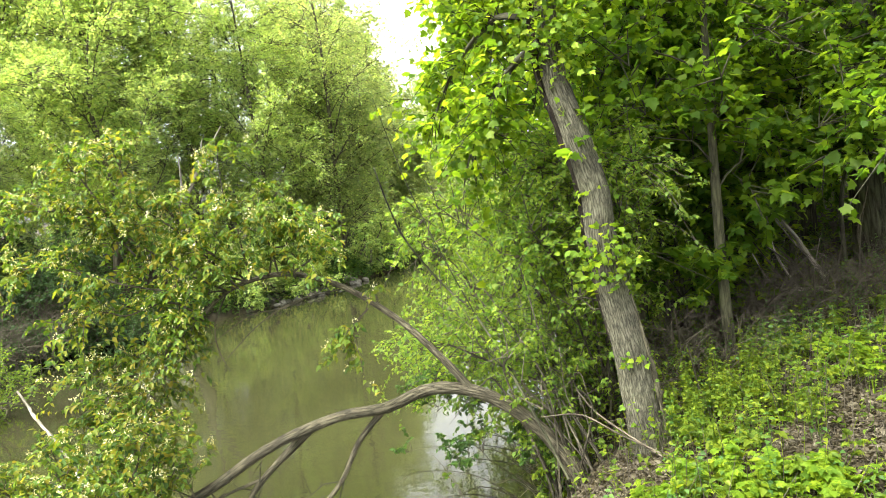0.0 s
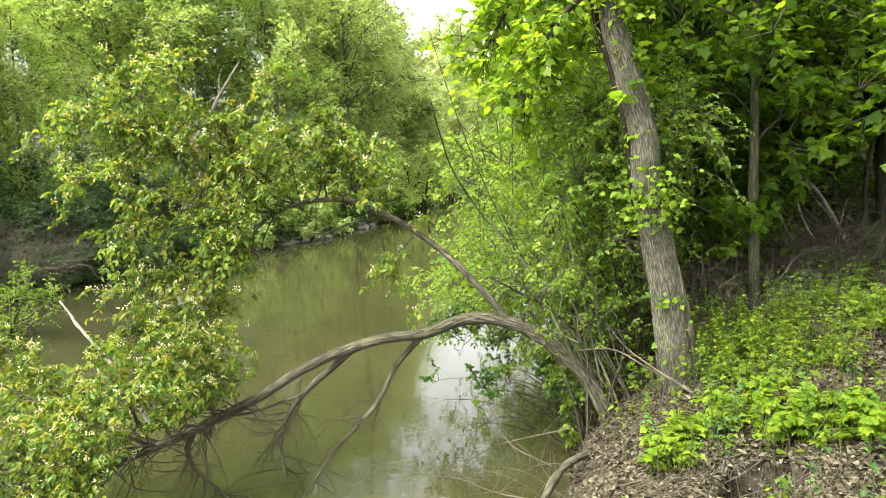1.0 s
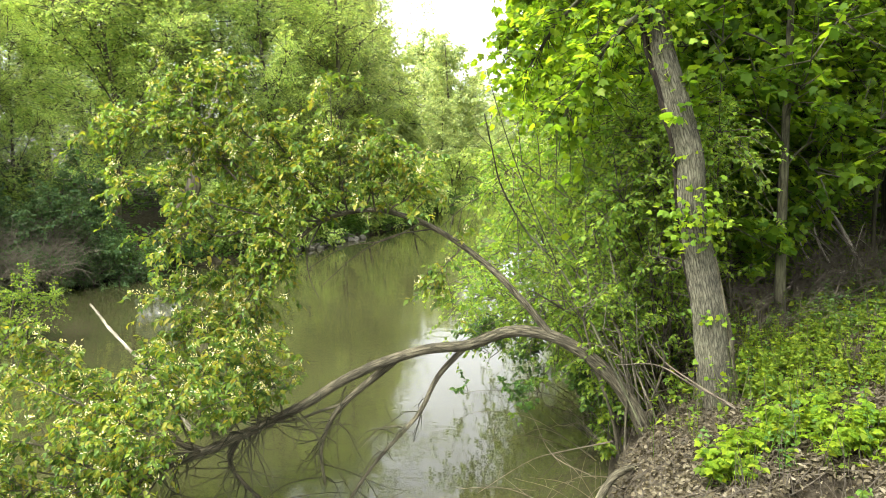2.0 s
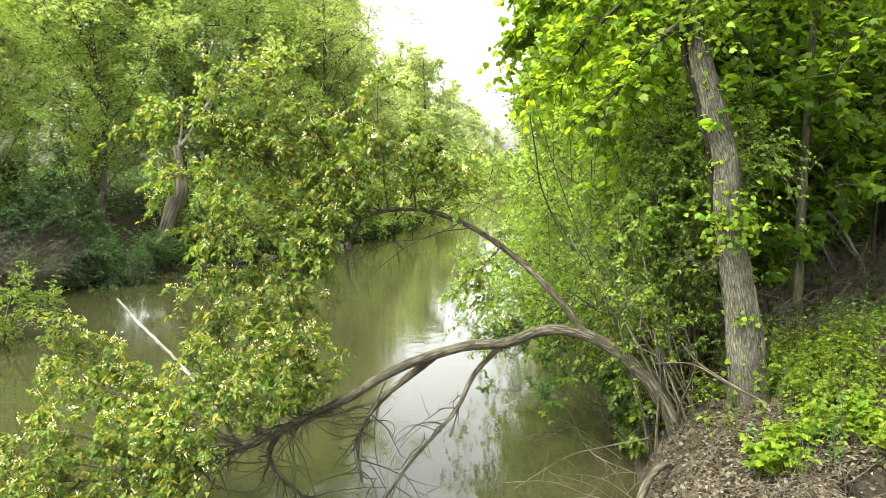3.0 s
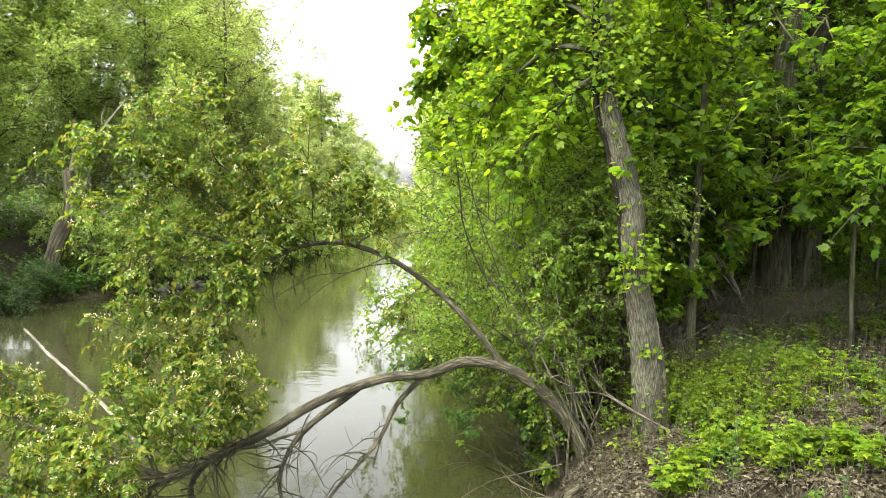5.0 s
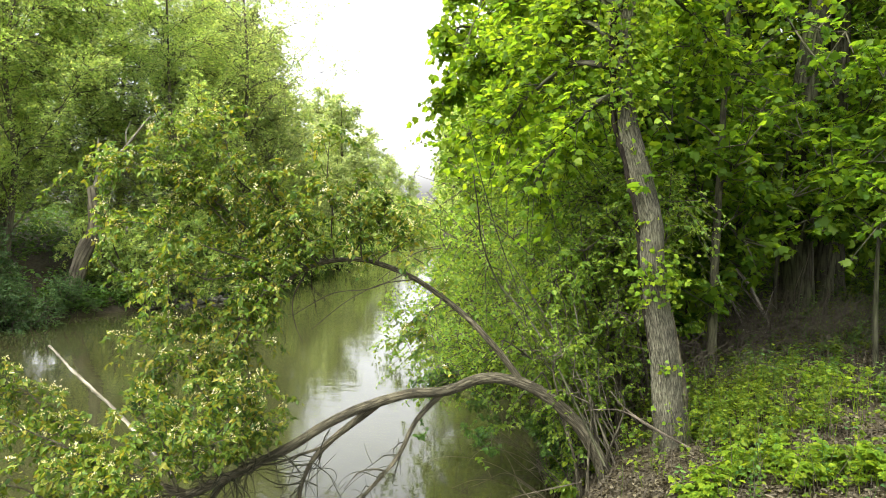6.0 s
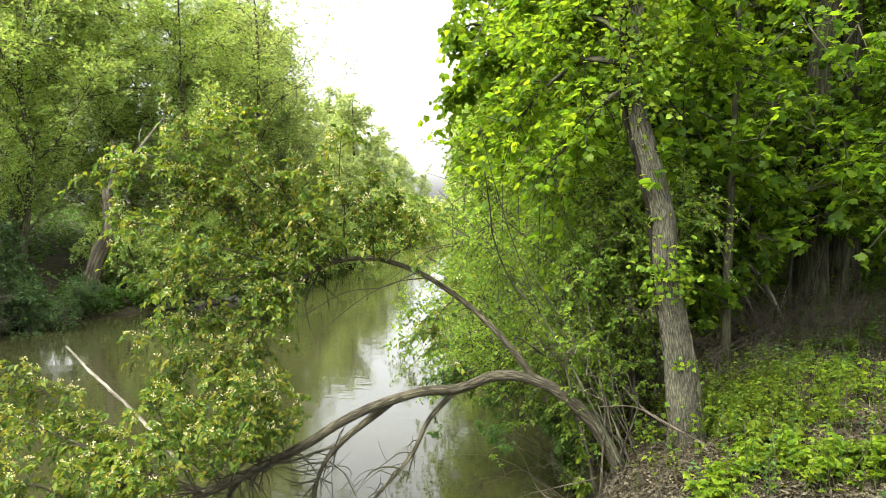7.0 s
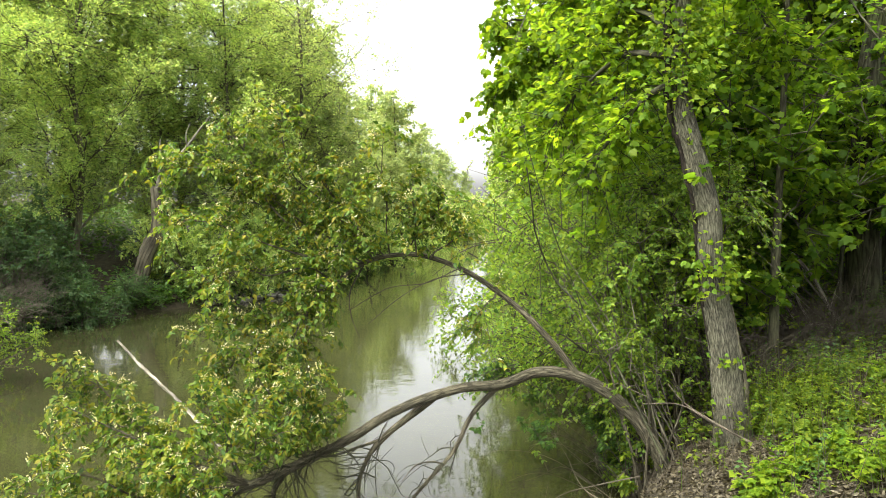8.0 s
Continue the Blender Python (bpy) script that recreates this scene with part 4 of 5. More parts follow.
for k, (x, y) in enumerate([(6.3, 10.0), (5.6, 11.2), (7.3, 12.2), (4.2, 11.6), (8.2, 12.8), (6.6, 13.2), (2.2, 9.2), (4.9, 8.5), (6.2, 8.2), (9.6, 15.0), (5.3, 13.6)]):
    copy_thing(edge[k % 2], pose(x, y, gz(x, y), 0, 0, rw.uniform(0, 360)))
NB = "leafy tree on the near bank leaning to the water"
# From the fifth tree on, leaves take the haze-paled LF_BANK colour.
for k, (x, y, h) in enumerate([(2.5, 11.5, 8.5), (2.7, 15.5, 9), (2.8, 20, 9), (2.8, 25.5, 9), (2.6, 32, 10), (2.4, 40, 10), (1.9, 50, 11), (1.5, 62, 11), (1.2, 76, 12)]):
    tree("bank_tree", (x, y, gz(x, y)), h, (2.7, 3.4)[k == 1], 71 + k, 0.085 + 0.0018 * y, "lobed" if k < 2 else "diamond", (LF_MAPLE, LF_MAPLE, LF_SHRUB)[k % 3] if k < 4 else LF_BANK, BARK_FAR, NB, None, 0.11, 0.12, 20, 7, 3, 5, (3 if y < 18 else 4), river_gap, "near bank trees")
tree("leaning_sapling", (1.8, 18.0, gz(1.8, 18.0)), 5.0, 1.15, 88, 0.06, "oval", LF_BANK, BARK_FAR, "thin sparse young tree leaning out over the river",
     [(1.8, 18.0, 0.9), (1.2, 18.0, 2.2), (0.55, 18.0, 3.5), (0.05, 18.0, 4.9)], 0.05, 0.4, 11, 3, 2, 3, 4, category="tree", twig=True)

# ---- the far bank ----
FB = "tall leafy tree on the far river bank"
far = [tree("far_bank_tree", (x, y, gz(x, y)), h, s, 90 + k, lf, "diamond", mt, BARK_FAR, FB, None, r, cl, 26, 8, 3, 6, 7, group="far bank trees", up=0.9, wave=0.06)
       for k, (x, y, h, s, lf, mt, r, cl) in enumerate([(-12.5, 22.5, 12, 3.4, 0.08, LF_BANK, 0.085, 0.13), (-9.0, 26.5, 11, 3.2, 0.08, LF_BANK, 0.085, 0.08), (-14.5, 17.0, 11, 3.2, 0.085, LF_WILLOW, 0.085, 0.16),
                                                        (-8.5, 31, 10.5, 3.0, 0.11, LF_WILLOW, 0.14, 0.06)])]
far.append(tree("far_bank_tree", (-10.6, 42.5, gz(-10.6, 42.5)), 11, 3.2, 97, 0.2, "diamond", LF_WILLOW, BARK_FAR, "green tree far down the river bank, leaves paled for haze", None, 0.15, 0.06, 24, 7, 2, 5, 5, group="far bank trees", up=0.6))
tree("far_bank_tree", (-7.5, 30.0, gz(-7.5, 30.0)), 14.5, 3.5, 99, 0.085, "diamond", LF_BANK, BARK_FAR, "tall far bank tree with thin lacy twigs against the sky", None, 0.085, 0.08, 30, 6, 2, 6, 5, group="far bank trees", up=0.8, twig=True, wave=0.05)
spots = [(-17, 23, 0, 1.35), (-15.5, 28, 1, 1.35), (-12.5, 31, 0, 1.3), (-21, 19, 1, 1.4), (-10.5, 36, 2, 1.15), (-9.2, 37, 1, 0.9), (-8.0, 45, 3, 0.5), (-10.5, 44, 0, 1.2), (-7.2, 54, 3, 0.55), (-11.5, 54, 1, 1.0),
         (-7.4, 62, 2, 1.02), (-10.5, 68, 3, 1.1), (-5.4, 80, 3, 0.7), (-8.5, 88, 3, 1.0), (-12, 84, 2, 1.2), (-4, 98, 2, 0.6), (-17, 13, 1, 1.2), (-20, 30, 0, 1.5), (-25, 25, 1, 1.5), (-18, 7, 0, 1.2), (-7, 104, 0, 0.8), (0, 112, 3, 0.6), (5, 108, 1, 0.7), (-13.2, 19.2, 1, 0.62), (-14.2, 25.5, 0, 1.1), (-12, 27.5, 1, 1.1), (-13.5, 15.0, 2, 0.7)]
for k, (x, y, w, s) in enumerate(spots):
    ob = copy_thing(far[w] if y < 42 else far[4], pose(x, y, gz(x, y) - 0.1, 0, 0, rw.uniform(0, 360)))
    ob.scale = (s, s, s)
GS = "dense grey-green shrub low on the far muddy bank"
fs = [shrub("bank_shrub", (x, y, gz(x, y)), s, h, 120 + k, lf, "diamond", mt, GS, 12, (0.2, -0.2), 0.9, BARK_FAR, group="far bank shrubs", stemr=0.03, lo=0.05, low_tip=0.1)
      for k, (x, y, s, h, lf, mt) in enumerate([(-11.6, 18.2, 1.6, 2.2, 0.085, LF_GREY), (-8.8, 22.6, 1.4, 1.8, 0.085, LF_BANK)])]
for k, (x, y, w, s) in enumerate([(-13.2, 16.2, 0, 1.1), (-11.7, 19.8, 0, 0.8), (-12.8, 19.6, 0, 1.2), (-9.6, 23.8, 1, 0.9), (-8.0, 23.8, 1, 0.9), (-7.2, 25.4, 1, 1.0), (-6.3, 28.6, 1, 1.1), (-5.7, 33, 1, 1.2), (-5.4, 39, 1, 1.4), (-5.2, 46, 1, 1.5), (-5.0, 54, 1, 1.6), (-4.6, 63, 1, 1.8), (-4.0, 74, 1, 2.0), (-3.4, 86, 1, 2.2), (-14.5, 13.5, 0, 1.2), (-12.3, 17.0, 0, 0.95), (-12.9, 15.2, 0, 1.0), (-11.3, 16.3, 0, 0.55), (-11.9, 15.0, 0, 0.65), (-11.0, 17.3, 0, 0.5), (-10.7, 17.9, 0, 0.7), (-10.0, 18.6, 0, 0.7), (-10.9, 18.9, 0, 0.8), (-9.9, 20.4, 0, 0.45), (-8.2, 22.8, 1, 0.7), (-7.3, 24.4, 1, 0.75), (-9.8, 23, 1, 1.1), (-8.3, 25.5, 1, 1.2), (-2, 97, 1, 2.2), (1.5, 101, 1, 2.0)]):
    ob = copy_thing(fs[w], pose(x, y, gz(x, y), 0, 0, rw.uniform(0, 360)))
    ob.scale = (s, s, s)
shrub("water_edge_shrub", (-8.6, 12.0, -0.6), 1.3, 1.9, 140, 0.05, "diamond", LF_SHRUB, "sparse yellow-green twiggy shrub standing in shallow river water", 14, (0.2, 0), 0.62, BARK_FAR, stemr=0.02, lo=0.2, low_tip=0.35)


def brush(base, spread, seed, thick=0.016, label="bare grey twiggy brush on the far bank", material=TWIGWOOD, way=(0.15, -0.2, 0.5)):
    rng = np.random.default_rng(seed)
    root = thing("bare_brush", base, label, "brush", "bare brush")
    o = np.array(base) + rng.normal(0, 0.25, (40, 3)) * [1, 1, 0]
    A, M, E = shoots(o, np.tile(way, (40, 1)), 2, spread, rng, 0.9, 0.3, 0.3)
    for j in range(0, len(A), 8):
        part("stem", tube([A[j] - [0, 0, 0.05], M[j], E[j]], [thick * 1.3, thick, thick * 0.3], 5, 10, 0.06, rng), material, root, smooth=True)
    A2, M2, E2 = shoots(*on_shoots(A, M, E, 5, rng), 1, spread * 0.45, rng, 0.9, 0.1, 0.2)
    A3, M3, E3 = shoots(*on_shoots(A2, M2, E2, 3, rng), 1, spread * 0.2, rng, 0.9, 0.1, 0.2)
    part("twigwork", joined([rods(A, M, thick, thick * 0.75), rods(M, E, thick * 0.75, thick * 0.3), rods(A2, E2, thick * 0.4, thick * 0.2), rods(A3, E3, thick * 0.25, thick * 0.12)]), material, root, "grey bare twigs", "stuff")


for k, (x, y) in enumerate([(-10.9, 16.6), (-11.3, 15.9), (-8.6, 23.0), (-11.2, 17.3), (-11.9, 16.4)]):
    brush((x, y, gz(x, y) + (0.7 if k != 2 else 0)), 1.15, 150 + k, 0.009, material=PALE_STEM, way=(0.5, -0.5, 0.7))
for k, (x, y) in enumerate([(3.7, 9.9), (4.5, 10.9), (5.9, 10.6), (2.75, 8.5), (3.3, 9.6), (4.2, 9.8), (5.1, 10.2)]):
    brush((x, y, gz(x, y)), 0.75 if k < 3 else 1.0, 160 + k, 0.008, "tangle of bare dead twigs on the shaded woodland floor")


# Stones added in place of pale roots; colour lowered for the bank hollow's shade.
def stone_mat():
    m, n, l, b = nodes_of("darkened_bank_stone")
    tc, no = n.new("ShaderNodeTexCoord"), n.new("ShaderNodeTexNoise")
    no.inputs["Scale"].default_value, no.inputs["Detail"].default_value = 7, 6
    l.new(tc.outputs["Object"], no.inputs["Vector"])
    r = ramp(n, [(0.3, (0.05, 0.046, 0.036)), (0.5, (0.1, 0.094, 0.076)), (0.7, (0.21, 0.198, 0.165))])
    l.new(no.outputs["Fac"], r.inputs[0])
    l.new(r.outputs[0], b.inputs["Base Color"])
    b.inputs["Roughness"].default_value = 0.9
    return m


def stone(seed, material):
    rng = np.random.default_rng(seed)
    bm = bmesh.new()
    bmesh.ops.create_icosphere(bm, subdivisions=2, radius=0.5)
    for _ in range(9):
        d = unit(rng.normal(0, 1, 3))
        for v in bm.verts:
            over = float(np.dot(v.co, d)) - rng.uniform(0.28, 0.34)
            if over > 0:
                v.co -= Vector(d) * over
    me = bpy.data.meshes.new("bank_stone")
    bm.to_mesh(me)
    bm.free()
    ob = new("bank_stone", me)
    me.materials.append(material)
    tagged(ob, "darkened stone standing in for roots at the far waterline", "stone", "bank stones")
    return ob


STONE = stone_mat()
stones = [stone(300 + k, STONE) for k in range(3)]
rk = np.random.default_rng(310)
for k in range(30):
    y = rk.uniform(22.2, 27.5)
    x = float(left_shore(y)) - rk.uniform(-0.15, 0.35)
    ob = stones[k] if k < 3 else copy_thing(stones[k % 3], pose(0, 0, 0))
    ob.matrix_basis = pose(x, y, max(0.0, gz(x, y)) + 0.04, rk.uniform(-25, 25), rk.uniform(-25, 25), rk.uniform(0, 360))
    w = rk.uniform(0.2, 0.5)
    ob.scale = (w, w * rk.uniform(0.6, 0.9), w * rk.uniform(0.5, 0.75))


def snag_tree():
    rng = np.random.default_rng(19)
    root = thing("broken_tree", (-10.1, 21.6, 0.2), "broken dead brown tree trunk with bleached snags on the far bank", "tree")
    part("trunk", tube([(-10.15, 21.5, -0.2), (-10.05, 21.6, 0.8), (-9.85, 21.75, 1.6), (-9.6, 21.85, 2.3), (-9.75, 22.0, 3.4)], [0.3, 0.24, 0.22, 0.2, 0.1], 10, 30, 0.06, rng), BARK_FAR, root, smooth=True)
    part("dead_limb", tube([(-9.75, 22.0, 3.3), (-9.35, 22.0, 3.75), (-8.85, 22.0, 4.5), (-8.1, 22.0, 5.45)], [0.07, 0.055, 0.045, 0.02], 8, 20, 0.06, rng), DEADWOOD, root, "bleached slanting dead limb", smooth=True)
    part("dead_limb", tube([(-9.7, 22.0, 3.3), (-9.58, 22.0, 3.9), (-9.55, 22.0, 4.8)], [0.045, 0.035, 0.02], 8, 14, 0.06, rng), DEADWOOD, root, "bleached upright dead limb", smooth=True)
    part("dead_limb", tube([(-8.75, 22.0, 4.6), (-8.75, 21.9, 4.95), (-8.6, 21.9, 5.3)], [0.03, 0.02, 0.01], 6, 10, 0.06, rng), DEADWOOD, root, smooth=True)


snag_tree()


# ---- bank litter and low growth ----
def litter():
    rng = np.random.default_rng(8)
    n = 105000
    x, y = rng.uniform(-2, 9, n), np.where(rng.random(n) < 0.8, rng.uniform(3, 14, n), rng.uniform(-3, 3, n))
    x, y = np.r_[x, rng.uniform(0.9, 3.8, 34000)], np.r_[y, rng.uniform(3.9, 7.3, 34000)]
    r = x - right_shore(y)
    ok = (r > 0.12) & ((r > 0.5) | (rng.random(len(x)) < 0.6)) & ((np.hypot((x - 2.44) / 0.24, (y - 5.12) / 0.17) > 1) | (rng.random(len(x)) < 0.2))
    x, y = x[ok], y[ok]
    P = np.stack([x, y, ground_z(x, y) + rng.uniform(0.003, 0.03, len(x))], 1)
    D = rng.normal(0, 1, P.shape) * [1, 1, 0.35]
    N = rng.normal(0, 0.75, P.shape) + [0, 0, 1]
    ob = new("leaf_litter", mesh_of("leaf_litter", *leaves(P, D, N, rng.uniform(0.014, 0.05, len(P)), "oval", 0.8)))
    ob.data.materials.append(LF_DRY)
    tagged(ob, "dry curled pale brown fallen leaves on the bank", "leaf litter", kind="stuff")


litter()


def loose_sticks():
    rng = np.random.default_rng(9)
    x, y = rng.uniform(0.7, 3.6, 1700), rng.uniform(4, 7.2, 1700)
    ok = x - right_shore(y) > 0.1
    x, y = x[ok], y[ok]
    a = rng.uniform(0, 6.28, len(x))
    ln = rng.uniform(0.05, 0.4, len(x)) * rng.uniform(0.5, 1, len(x))
    A = np.stack([x, y, ground_z(x, y) + 0.015], 1)
    x2, y2 = x + np.cos(a) * ln, y + np.sin(a) * ln
    B = np.stack([x2, y2, ground_z(x2, y2) + rng.uniform(0.01, 0.06, len(x))], 1)
    ob = new("loose_sticks", mesh_of("loose_sticks", *rods(A, B, 0.005, 0.002)))
    ob.data.materials.append(TWIGWOOD)
    tagged(ob, "small dry sticks lying in the leaf litter", "sticks", kind="stuff")


loose_sticks()


def bank_roots():
    rng = np.random.default_rng(12)
    bits = []
    for k in range(60):
        x = rng.uniform(1.05, 2.7)
        y = 4.9 + 0.9 * rng.random() if x > 1.7 else rng.uniform(4.8, 6.6)
        p = np.array([x, y, float(ground_z(x, y)) + 0.02])
        pts = [p]
        for j in range(3):
            q = pts[-1] + [rng.normal(-0.05, 0.09), rng.normal(-0.06, 0.07), 0]
            q[2] = float(ground_z(q[0], q[1])) + rng.uniform(0.01, 0.07)
            pts.append(q)
        bits.append(tube(pts, [0.006, 0.004, 0.002], 4, 12, 0.05, rng))
    ob = new("bank_roots", mesh_of("bank_roots", *joined([b[:2] for b in bits])))
    ob.data.materials.append(TWIGWOOD)
    tagged(ob, "thin crooked roots and twigs on the eroded bank edge", "roots", kind="stuff")


bank_roots()


def bare_patch(x, y):
    """Where the litter shows: the spill below the trunk and the trodden strip."""
    spill = (x > 1.0) & (x < 1.95 + 0.15 * np.sin(y * 5)) & (y > 4.2) & (y < 6.7)
    strip = (np.abs(x - 3.1 - 0.46 * (y - 5.3)) < 0.24 + 0.08 * np.sin(y * 4)) & (y < 7.9)
    spill = spill | ((x > 1.0) & (x < 2.4) & (y > 3.8) & (y < 5.25 + 0.1 * np.sin(x * 7)))
    spill = spill | ((x > 1.3) & (x < 2.3 + 0.08 * np.sin(y * 6)) & (y > 6.0) & (y < 7.35))
    return spill | strip | (np.hypot((x - 2.44) / 0.28, (y - 5.1) / 0.3) < 1)


def undergrowth(name, x, y, seed, size, tall, n_leaf, material, label):
    """Low leafy plants too many to count, as one sheet of stalks and leaves."""
    rng = np.random.default_rng(seed)
    n = len(x)
    o = np.stack([x, y, ground_z(x, y) - 0.02], 1)
    top = o + np.stack([rng.normal(0, 0.06, n), rng.normal(0, 0.06, n), tall * rng.uniform(0.3, 1.0, n)], 1)
    u = rng.uniform(0.35, 1.0, (n, n_leaf, 1))
    P = (o[:, None] + (top - o)[:, None] * u + rng.normal(0, 0.035, (n, n_leaf, 3)) * size / 0.06).reshape(-1, 3)
    a = rng.uniform(0, 6.28, len(P))
    D = np.stack([np.cos(a), np.sin(a), rng.uniform(-0.5, 0.25, len(P))], 1)
    geo = leaves(P, D, rng.normal(0, 0.35, P.shape) + [0, 0, 1], size * rng.uniform(0.6, 1.3, len(P)), "oval", 0.95)
    ob = new(name, mesh_of(name, *joined([geo, rods(o, top, 0.003, 0.0015)])))
    ob.data.materials.append(material)
    tagged(ob, label, "undergrowth", kind="stuff")


ru = np.random.default_rng(31)
ux, uy = ru.uniform(-1.5, 10, 20000), ru.uniform(-3, 15, 20000)
patchy = np.sin(ux * 2.1 + 0.7) * np.sin(uy * 1.7) + 0.5 * np.sin(ux * 5.3) * np.sin(uy * 4.1 + 1)
ok = (ux - right_shore(uy) > 0.35) & (~bare_patch(ux, uy) | (ru.random(20000) < 0.05)) & (patchy > ru.uniform(-1.0, 1.15, 20000)) & (np.hypot(ux - 0.5, uy - 0.4) > 1.6) & ((uy < 9.3) | (ux > 4.5) | (ru.random(20000) < 0.65))
ux, uy = ux[ok], uy[ok]
# Beyond y 8 more herbs are dark, putting the woodland shade into leaf colour.
fine = ru.random(len(ux)) < 0.3 + 0.3 * (uy > 8)
undergrowth("bank_undergrowth", ux[~fine], uy[~fine], 32, 0.055, 0.38, 8, LF_WEED, "low bright green woodland plants covering the bank")
undergrowth("bank_herbs", ux[fine], uy[fine], 38, 0.036, 0.5, 12, LF_DEEP, "fine-leaved darker green herbs among the bank plants")
dx, dy = ru.uniform(1.4, 8, 1100), ru.uniform(4.2, 12, 1100)
d0 = np.stack([dx, dy, ground_z(dx, dy) - 0.02], 1)
d1 = d0 + np.stack([ru.normal(0, 0.09, 1100), ru.normal(0, 0.09, 1100), ru.uniform(0.15, 0.55, 1100)], 1)
stalks = new("dry_stalks", mesh_of("dry_stalks", *rods(d0, d1, 0.0035, 0.0015)))
stalks.data.materials.append(TWIGWOOD)
tagged(stalks, "thin dry brown stalks standing among the bank plants", "dry stalks", kind="stuff")
# LF_DEEP on both far sheets puts the lower bank's shadow into leaf colour.
fx, fy = ru.uniform(-26, -4, 5000), ru.uniform(10, 60, 5000)
ok = left_shore(fy) - fx > 0.25
undergrowth("far_undergrowth", fx[ok], fy[ok], 33, 0.13, 0.7, 10, LF_DEEP, "rough green growth on the far bank")
sy = ru.uniform(10, 60, 2600)
sx = left_shore(sy) - ru.uniform(0.02, 1.3, 2600)
undergrowth("waterline_growth", sx, sy, 36, 0.1, 0.55, 9, LF_DEEP, "green growth hanging on the far waterline, leaves darkened for shade")
tx, ty = ru.normal(2.75, 0.4, 260), ru.normal(7.6, 0.7, 260)
undergrowth("tall_weeds", tx, ty, 37, 0.034, 0.6, 16, LF_WEED, "tall fine-leaved weeds behind the leaning tree")
wx2, wy2 = ru.uniform(3, 22, 3500), ru.uniform(12, 45, 3500)
undergrowth("woodland_undergrowth", wx2, wy2, 34, 0.1, 0.8, 9, LF_WOOD, "shaded green growth on the woodland floor")


def fallen(name, pts, r0, r1, seed, material, label, twigs=0):
    rng = np.random.default_rng(seed)
    root = thing(name, pts[-1], label, "branch", "fallen sticks")
    part("branch", tube(pts, [r0, (r0 + r1) / 2, r1], 6, 18, 0.05, rng), material, root, smooth=True)
    if twigs:
        A, M, E = shoots(*along(pts, twigs, rng, 0.2, 1.0), 1, 0.3, rng, 0.9, 0.2, 0.1)
        part("twigwork", joined([rods(A, M, 0.0025, 0.002), rods(M, E, 0.002, 0.001)]), material, root, kind="stuff")


DS = "thin dry dead branch leaning in the undergrowth"
fallen("dead_branch", [(3.85, 10.6, 2.55), (4.22, 10.45, 2.08), (4.6, 10.3, 1.3)], 0.02, 0.028, 1, DEADWOOD, DS, 5)
fallen("dead_branch", [(3.96, 10.6, 2.35), (4.02, 10.5, 1.86), (4.3, 10.4, 1.3)], 0.01, 0.018, 2, DEADWOOD, DS, 4)
fallen("dead_branch", [(3.45, 9.7, 1.2), (3.6, 9.85, 1.5), (3.9, 9.95, 1.55), (4.3, 10.07, 1.5), (4.8, 10.3, 1.3)], 0.012, 0.03, 3, DEADWOOD, "crooked dead branch bowed over the woodland floor", 6)
fallen("dead_branch", [(4.05, 10.7, 2.3), (4.3, 10.55, 1.9), (4.75, 10.4, 1.35)], 0.008, 0.016, 14, DEADWOOD, DS, 4)
fallen("dead_branch", [(3.7, 10.2, 1.95), (3.85, 10.25, 1.65), (4.15, 10.3, 1.3)], 0.006, 0.012, 15, DEADWOOD, DS, 4)
fallen("dead_branch", [(1.4, 7.12, 1.2), (1.72, 7.06, 1.22), (1.98, 6.98, 1.09), (2.3, 6.85, 0.95)], 0.005, 0.009, 4, TWIGWOOD, "pale dry stick leaning at the tree's foot", 3)
fallen("dead_branch", [(1.7, 7.42, 1.32), (1.82, 7.3, 1.18), (2.0, 7.1, 1.08), (2.32, 6.8, 0.93)], 0.006, 0.011, 5, TWIGWOOD, "pale dry stick leaning at the tree's foot", 3)
fallen("fallen_branch", [(1.08, 6.0, 0.15), (1.2, 6.2, 0.4), (1.35, 6.45, 0.5), (1.56, 6.75, 0.46)], 0.035, 0.03, 6, BARK_SHRUB, "broken brown branch stub on the bank edge")
fallen("dead_branch", [(0.2, 6.9, 0.1), (0.64, 6.9, 0.4), (0.94, 6.9, 0.5), (1.35, 6.9, 0.6)], 0.003, 0.007, 7, TWIGWOOD, "dead stick reaching out over the water", 5)
fallen("dead_branch", [(0.12, 6.2, 0.45), (0.49, 6.13, 0.5), (0.81, 6.07, 0.42), (1.15, 6.0, 0.4)], 0.003, 0.006, 8, TWIGWOOD, "dead stick reaching out over the water", 5)
fallen("dead_branch", [(0.5, 6.9, 1.05), (0.68, 6.88, 0.8), (0.85, 6.8, 0.5), (1.2, 6.6, 0.4)], 0.002, 0.005, 9, TWIGWOOD, "dead stick reaching out over the water", 5)


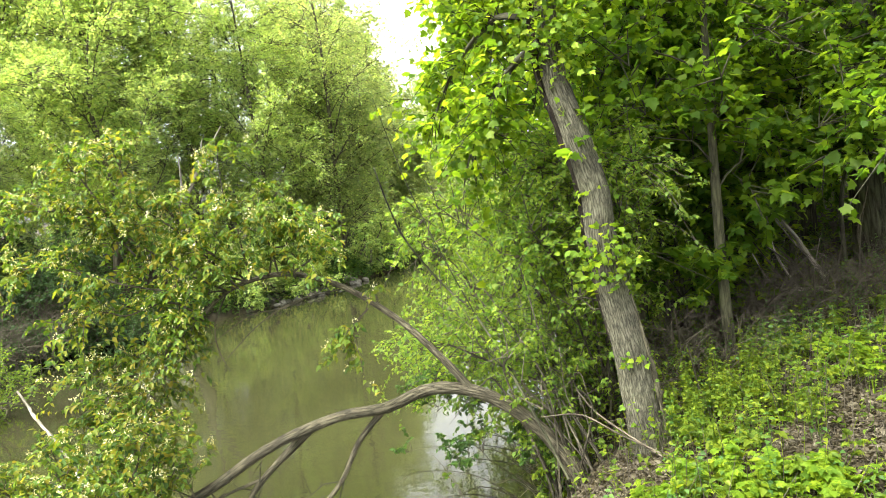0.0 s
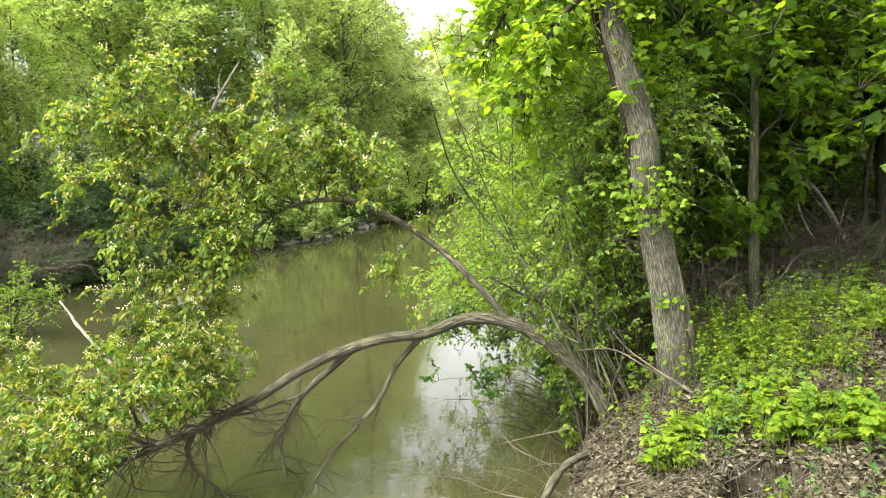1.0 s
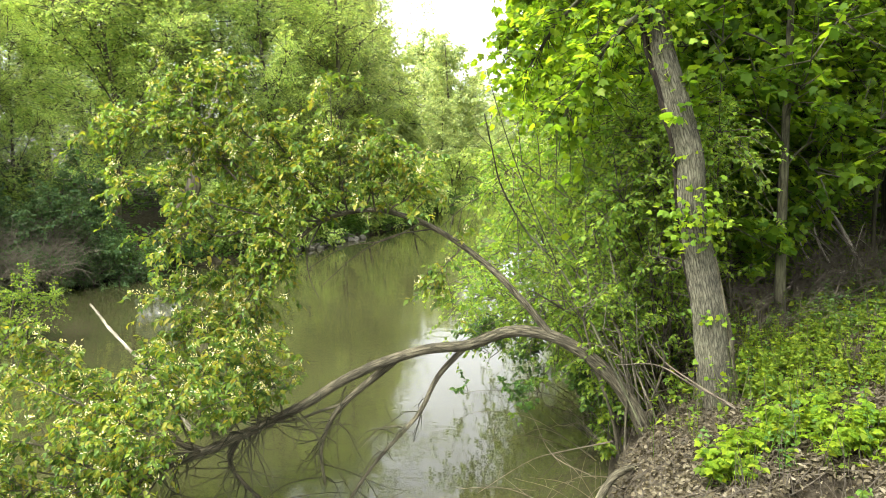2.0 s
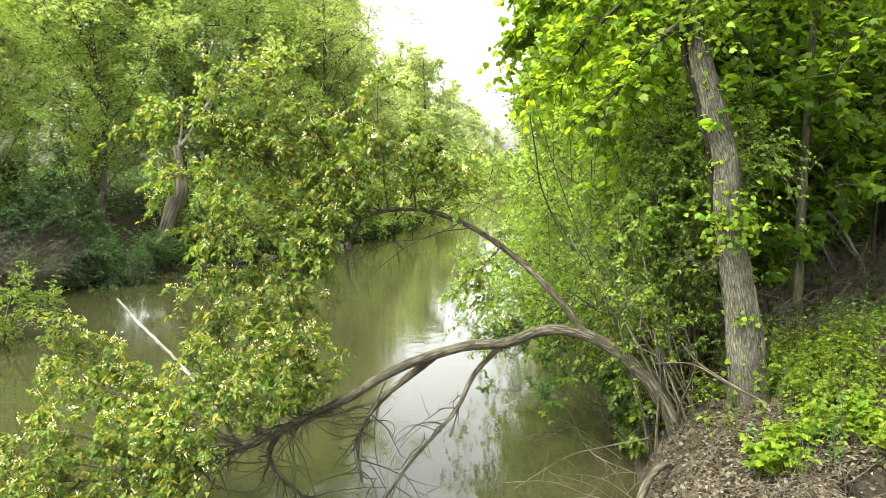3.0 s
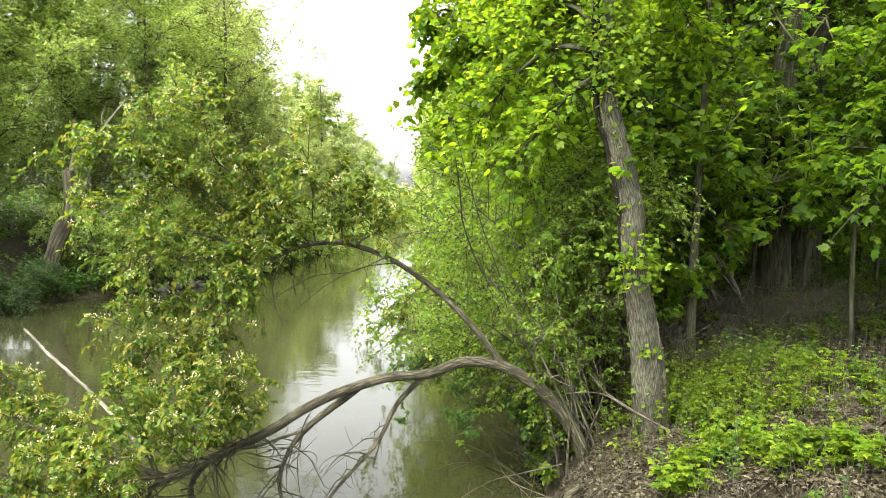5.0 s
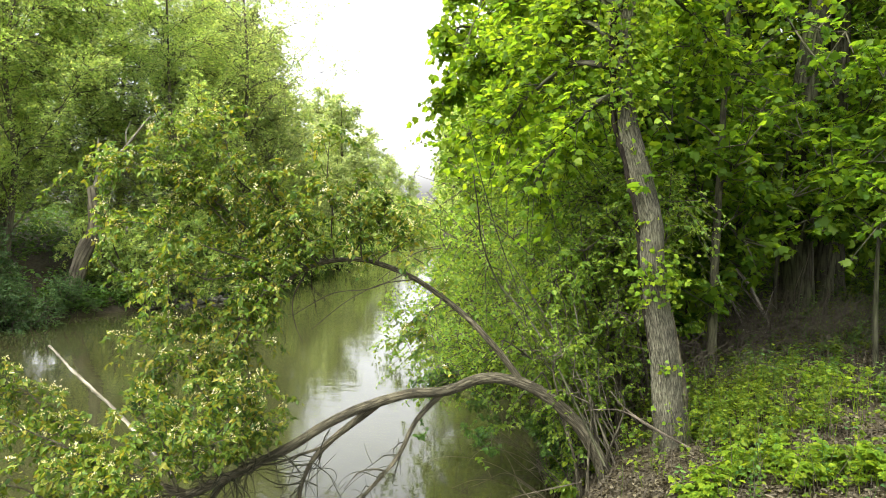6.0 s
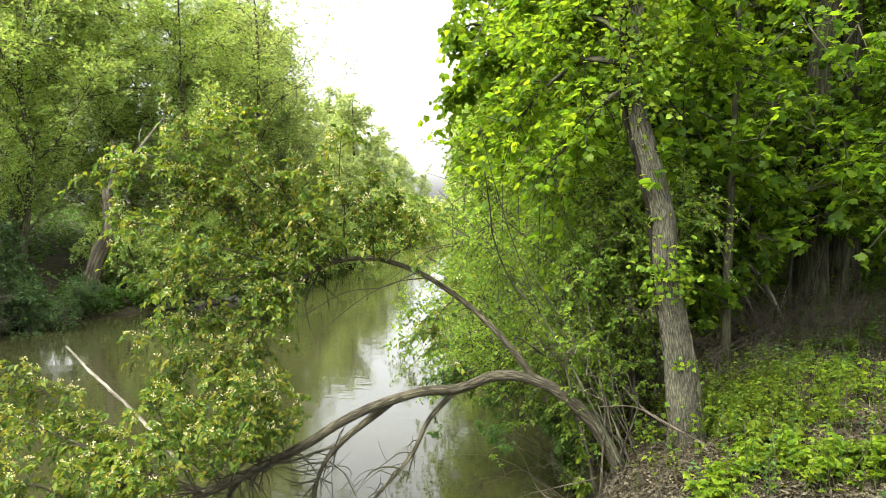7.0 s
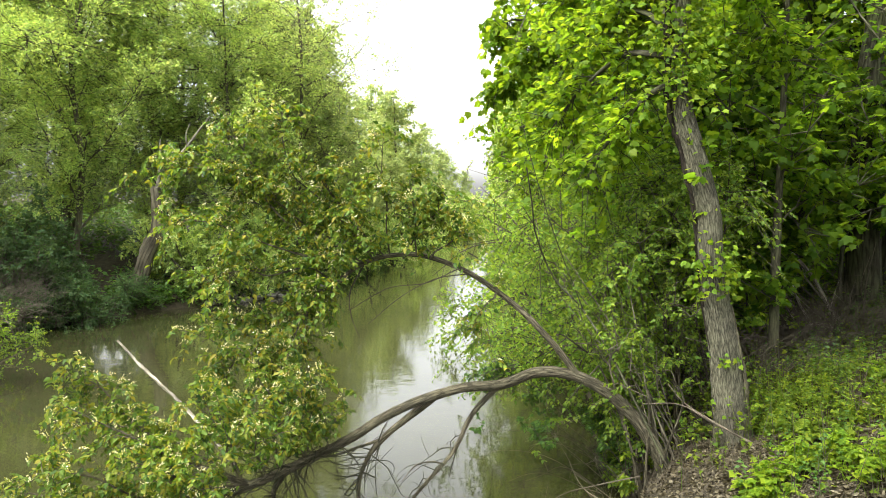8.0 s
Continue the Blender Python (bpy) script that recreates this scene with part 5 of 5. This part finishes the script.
rs = np.random.default_rng(66)
for k in range(9):
    x0, y0 = rs.uniform(3.9, 5.4), rs.uniform(9.8, 10.9)
    e = np.array([x0 - rs.uniform(-0.35, 1.0), y0 + rs.uniform(-0.2, 0.4), gz(x0, y0) + rs.uniform(0.3, 1.3)])
    a = np.array([x0, y0, gz(x0, y0) - 0.02])
    fallen("dead_branch", [e, a * 0.5 + e * 0.5 + [rs.normal(0, 0.06), 0, 0.06], a], 0.004, rs.uniform(0.008, 0.015), 180 + k, (TWIGWOOD, PALE_STEM, DEADWOOD)[k % 3], DS, 4)
for k in range(9):
    x0, y0 = rs.uniform(1.0, 1.45), rs.uniform(5.9, 7.1)
    a = np.array([x0, y0, gz(x0, y0)])
    e = np.array([x0 - rs.uniform(0.25, 0.75), y0 + rs.uniform(-0.2, 0.3), rs.uniform(0.0, 0.45)])
    m = a * 0.5 + e * 0.5 + [0, 0, rs.uniform(0.02, 0.15)]
    fallen("dead_branch", [e, m, a], 0.0015, rs.uniform(0.003, 0.006), 80 + k, TWIGWOOD, "thin dry stick reaching out over the water", 4)


def seedling(seed, height, n_leaf, size, shape, material=LF_WEED, label="fresh green woodland seedling on the leafy bank"):
    rng = np.random.default_rng(seed)
    root = thing("seedling", (0, 0, 0), label, "plant", "bank seedlings")
    stems, P, D = [], [], []
    for s in range(3):
        tip = np.array([rng.normal(0, 0.1), rng.normal(0, 0.1), height * rng.uniform(0.6, 1.0)])
        stems.append(tube([np.array([0, 0, -0.04]), tip * 0.5 + rng.normal(0, 0.02, 3), tip], [0.004, 0.003, 0.0015], 4, 6))
        for j in range(n_leaf):
            a, h = rng.uniform(0, 6.28), rng.uniform(0.45, 1.0)
            o = tip * h
            d = np.array([np.cos(a), np.sin(a), rng.uniform(-0.1, 0.5)])
            q = o + d * size * 0.5
            stems.append(tube([o, o * 0.5 + q * 0.5 + [0, 0, 0.01], q], [0.0015, 0.001, 0.001], 3, 3))
            for w in (-0.9, 0, 0.9):
                e = np.array([np.cos(a + w), np.sin(a + w), -0.15])
                P.append(q), D.append(e)
    part("stalk", joined(stems), material, root, kind="stuff")
    P, D = np.array(P), np.array(D)
    part("foliage", leaves(P, D, rng.normal(0, 0.3, P.shape) + [0, 0, 1], size * rng.uniform(0.7, 1.2, len(P)), shape, 0.95), material, root, kind="stuff")
    return root


kinds = [seedling(200, 0.2, 7, 0.05, "oval"), seedling(201, 0.28, 8, 0.055, "oval"), seedling(202, 0.16, 7, 0.055, "lobed"), seedling(203, 0.36, 9, 0.052, "oval"), seedling(204, 0.24, 8, 0.065, "lobed")]
count = 0
while count < 230:
    x, y = rw.uniform(0.9, 7.5), rw.uniform(3.6, 12.5)
    d = x - float(right_shore(y))
    if d < 0.4 or (bool(bare_patch(np.float64(x), np.float64(y))) and rw.random() < 0.95):
        continue
    m = pose(x, y, gz(x, y), rw.uniform(-10, 10), rw.uniform(-10, 10), rw.uniform(0, 360))
    if count < 5:
        kinds[count].matrix_basis = m
    else:
        copy_thing(kinds[int(rw.integers(0, 5))], m)
    count += 1
bright = [seedling(210 + k, h, n, z, sh, LF_LIME, "bright lime-green maple seedling in a clump") for k, (h, n, z, sh) in enumerate([(0.22, 6, 0.05, "lobed"), (0.3, 7, 0.056, "lobed"), (0.18, 6, 0.045, "oval")])]
k = 0
for cx, cy, sx, sy, n in [(2.1, 5.8, 0.12, 0.12, 10), (2.95, 5.45, 0.2, 0.2, 26), (2.6, 5.85, 0.2, 0.25, 10), (3.6, 7.4, 0.5, 0.5, 10), (1.0, 5.3, 0.06, 0.1, 3)]:
    for j in range(n):
        x, y = rw.normal(cx, sx), rw.normal(cy, sy)
        m = pose(x, y, gz(x, y), rw.uniform(-12, 12), rw.uniform(-12, 12), rw.uniform(0, 360))
        if k < 3:
            bright[k].matrix_basis = m
        else:
            copy_thing(bright[k % 3], m)
        k += 1
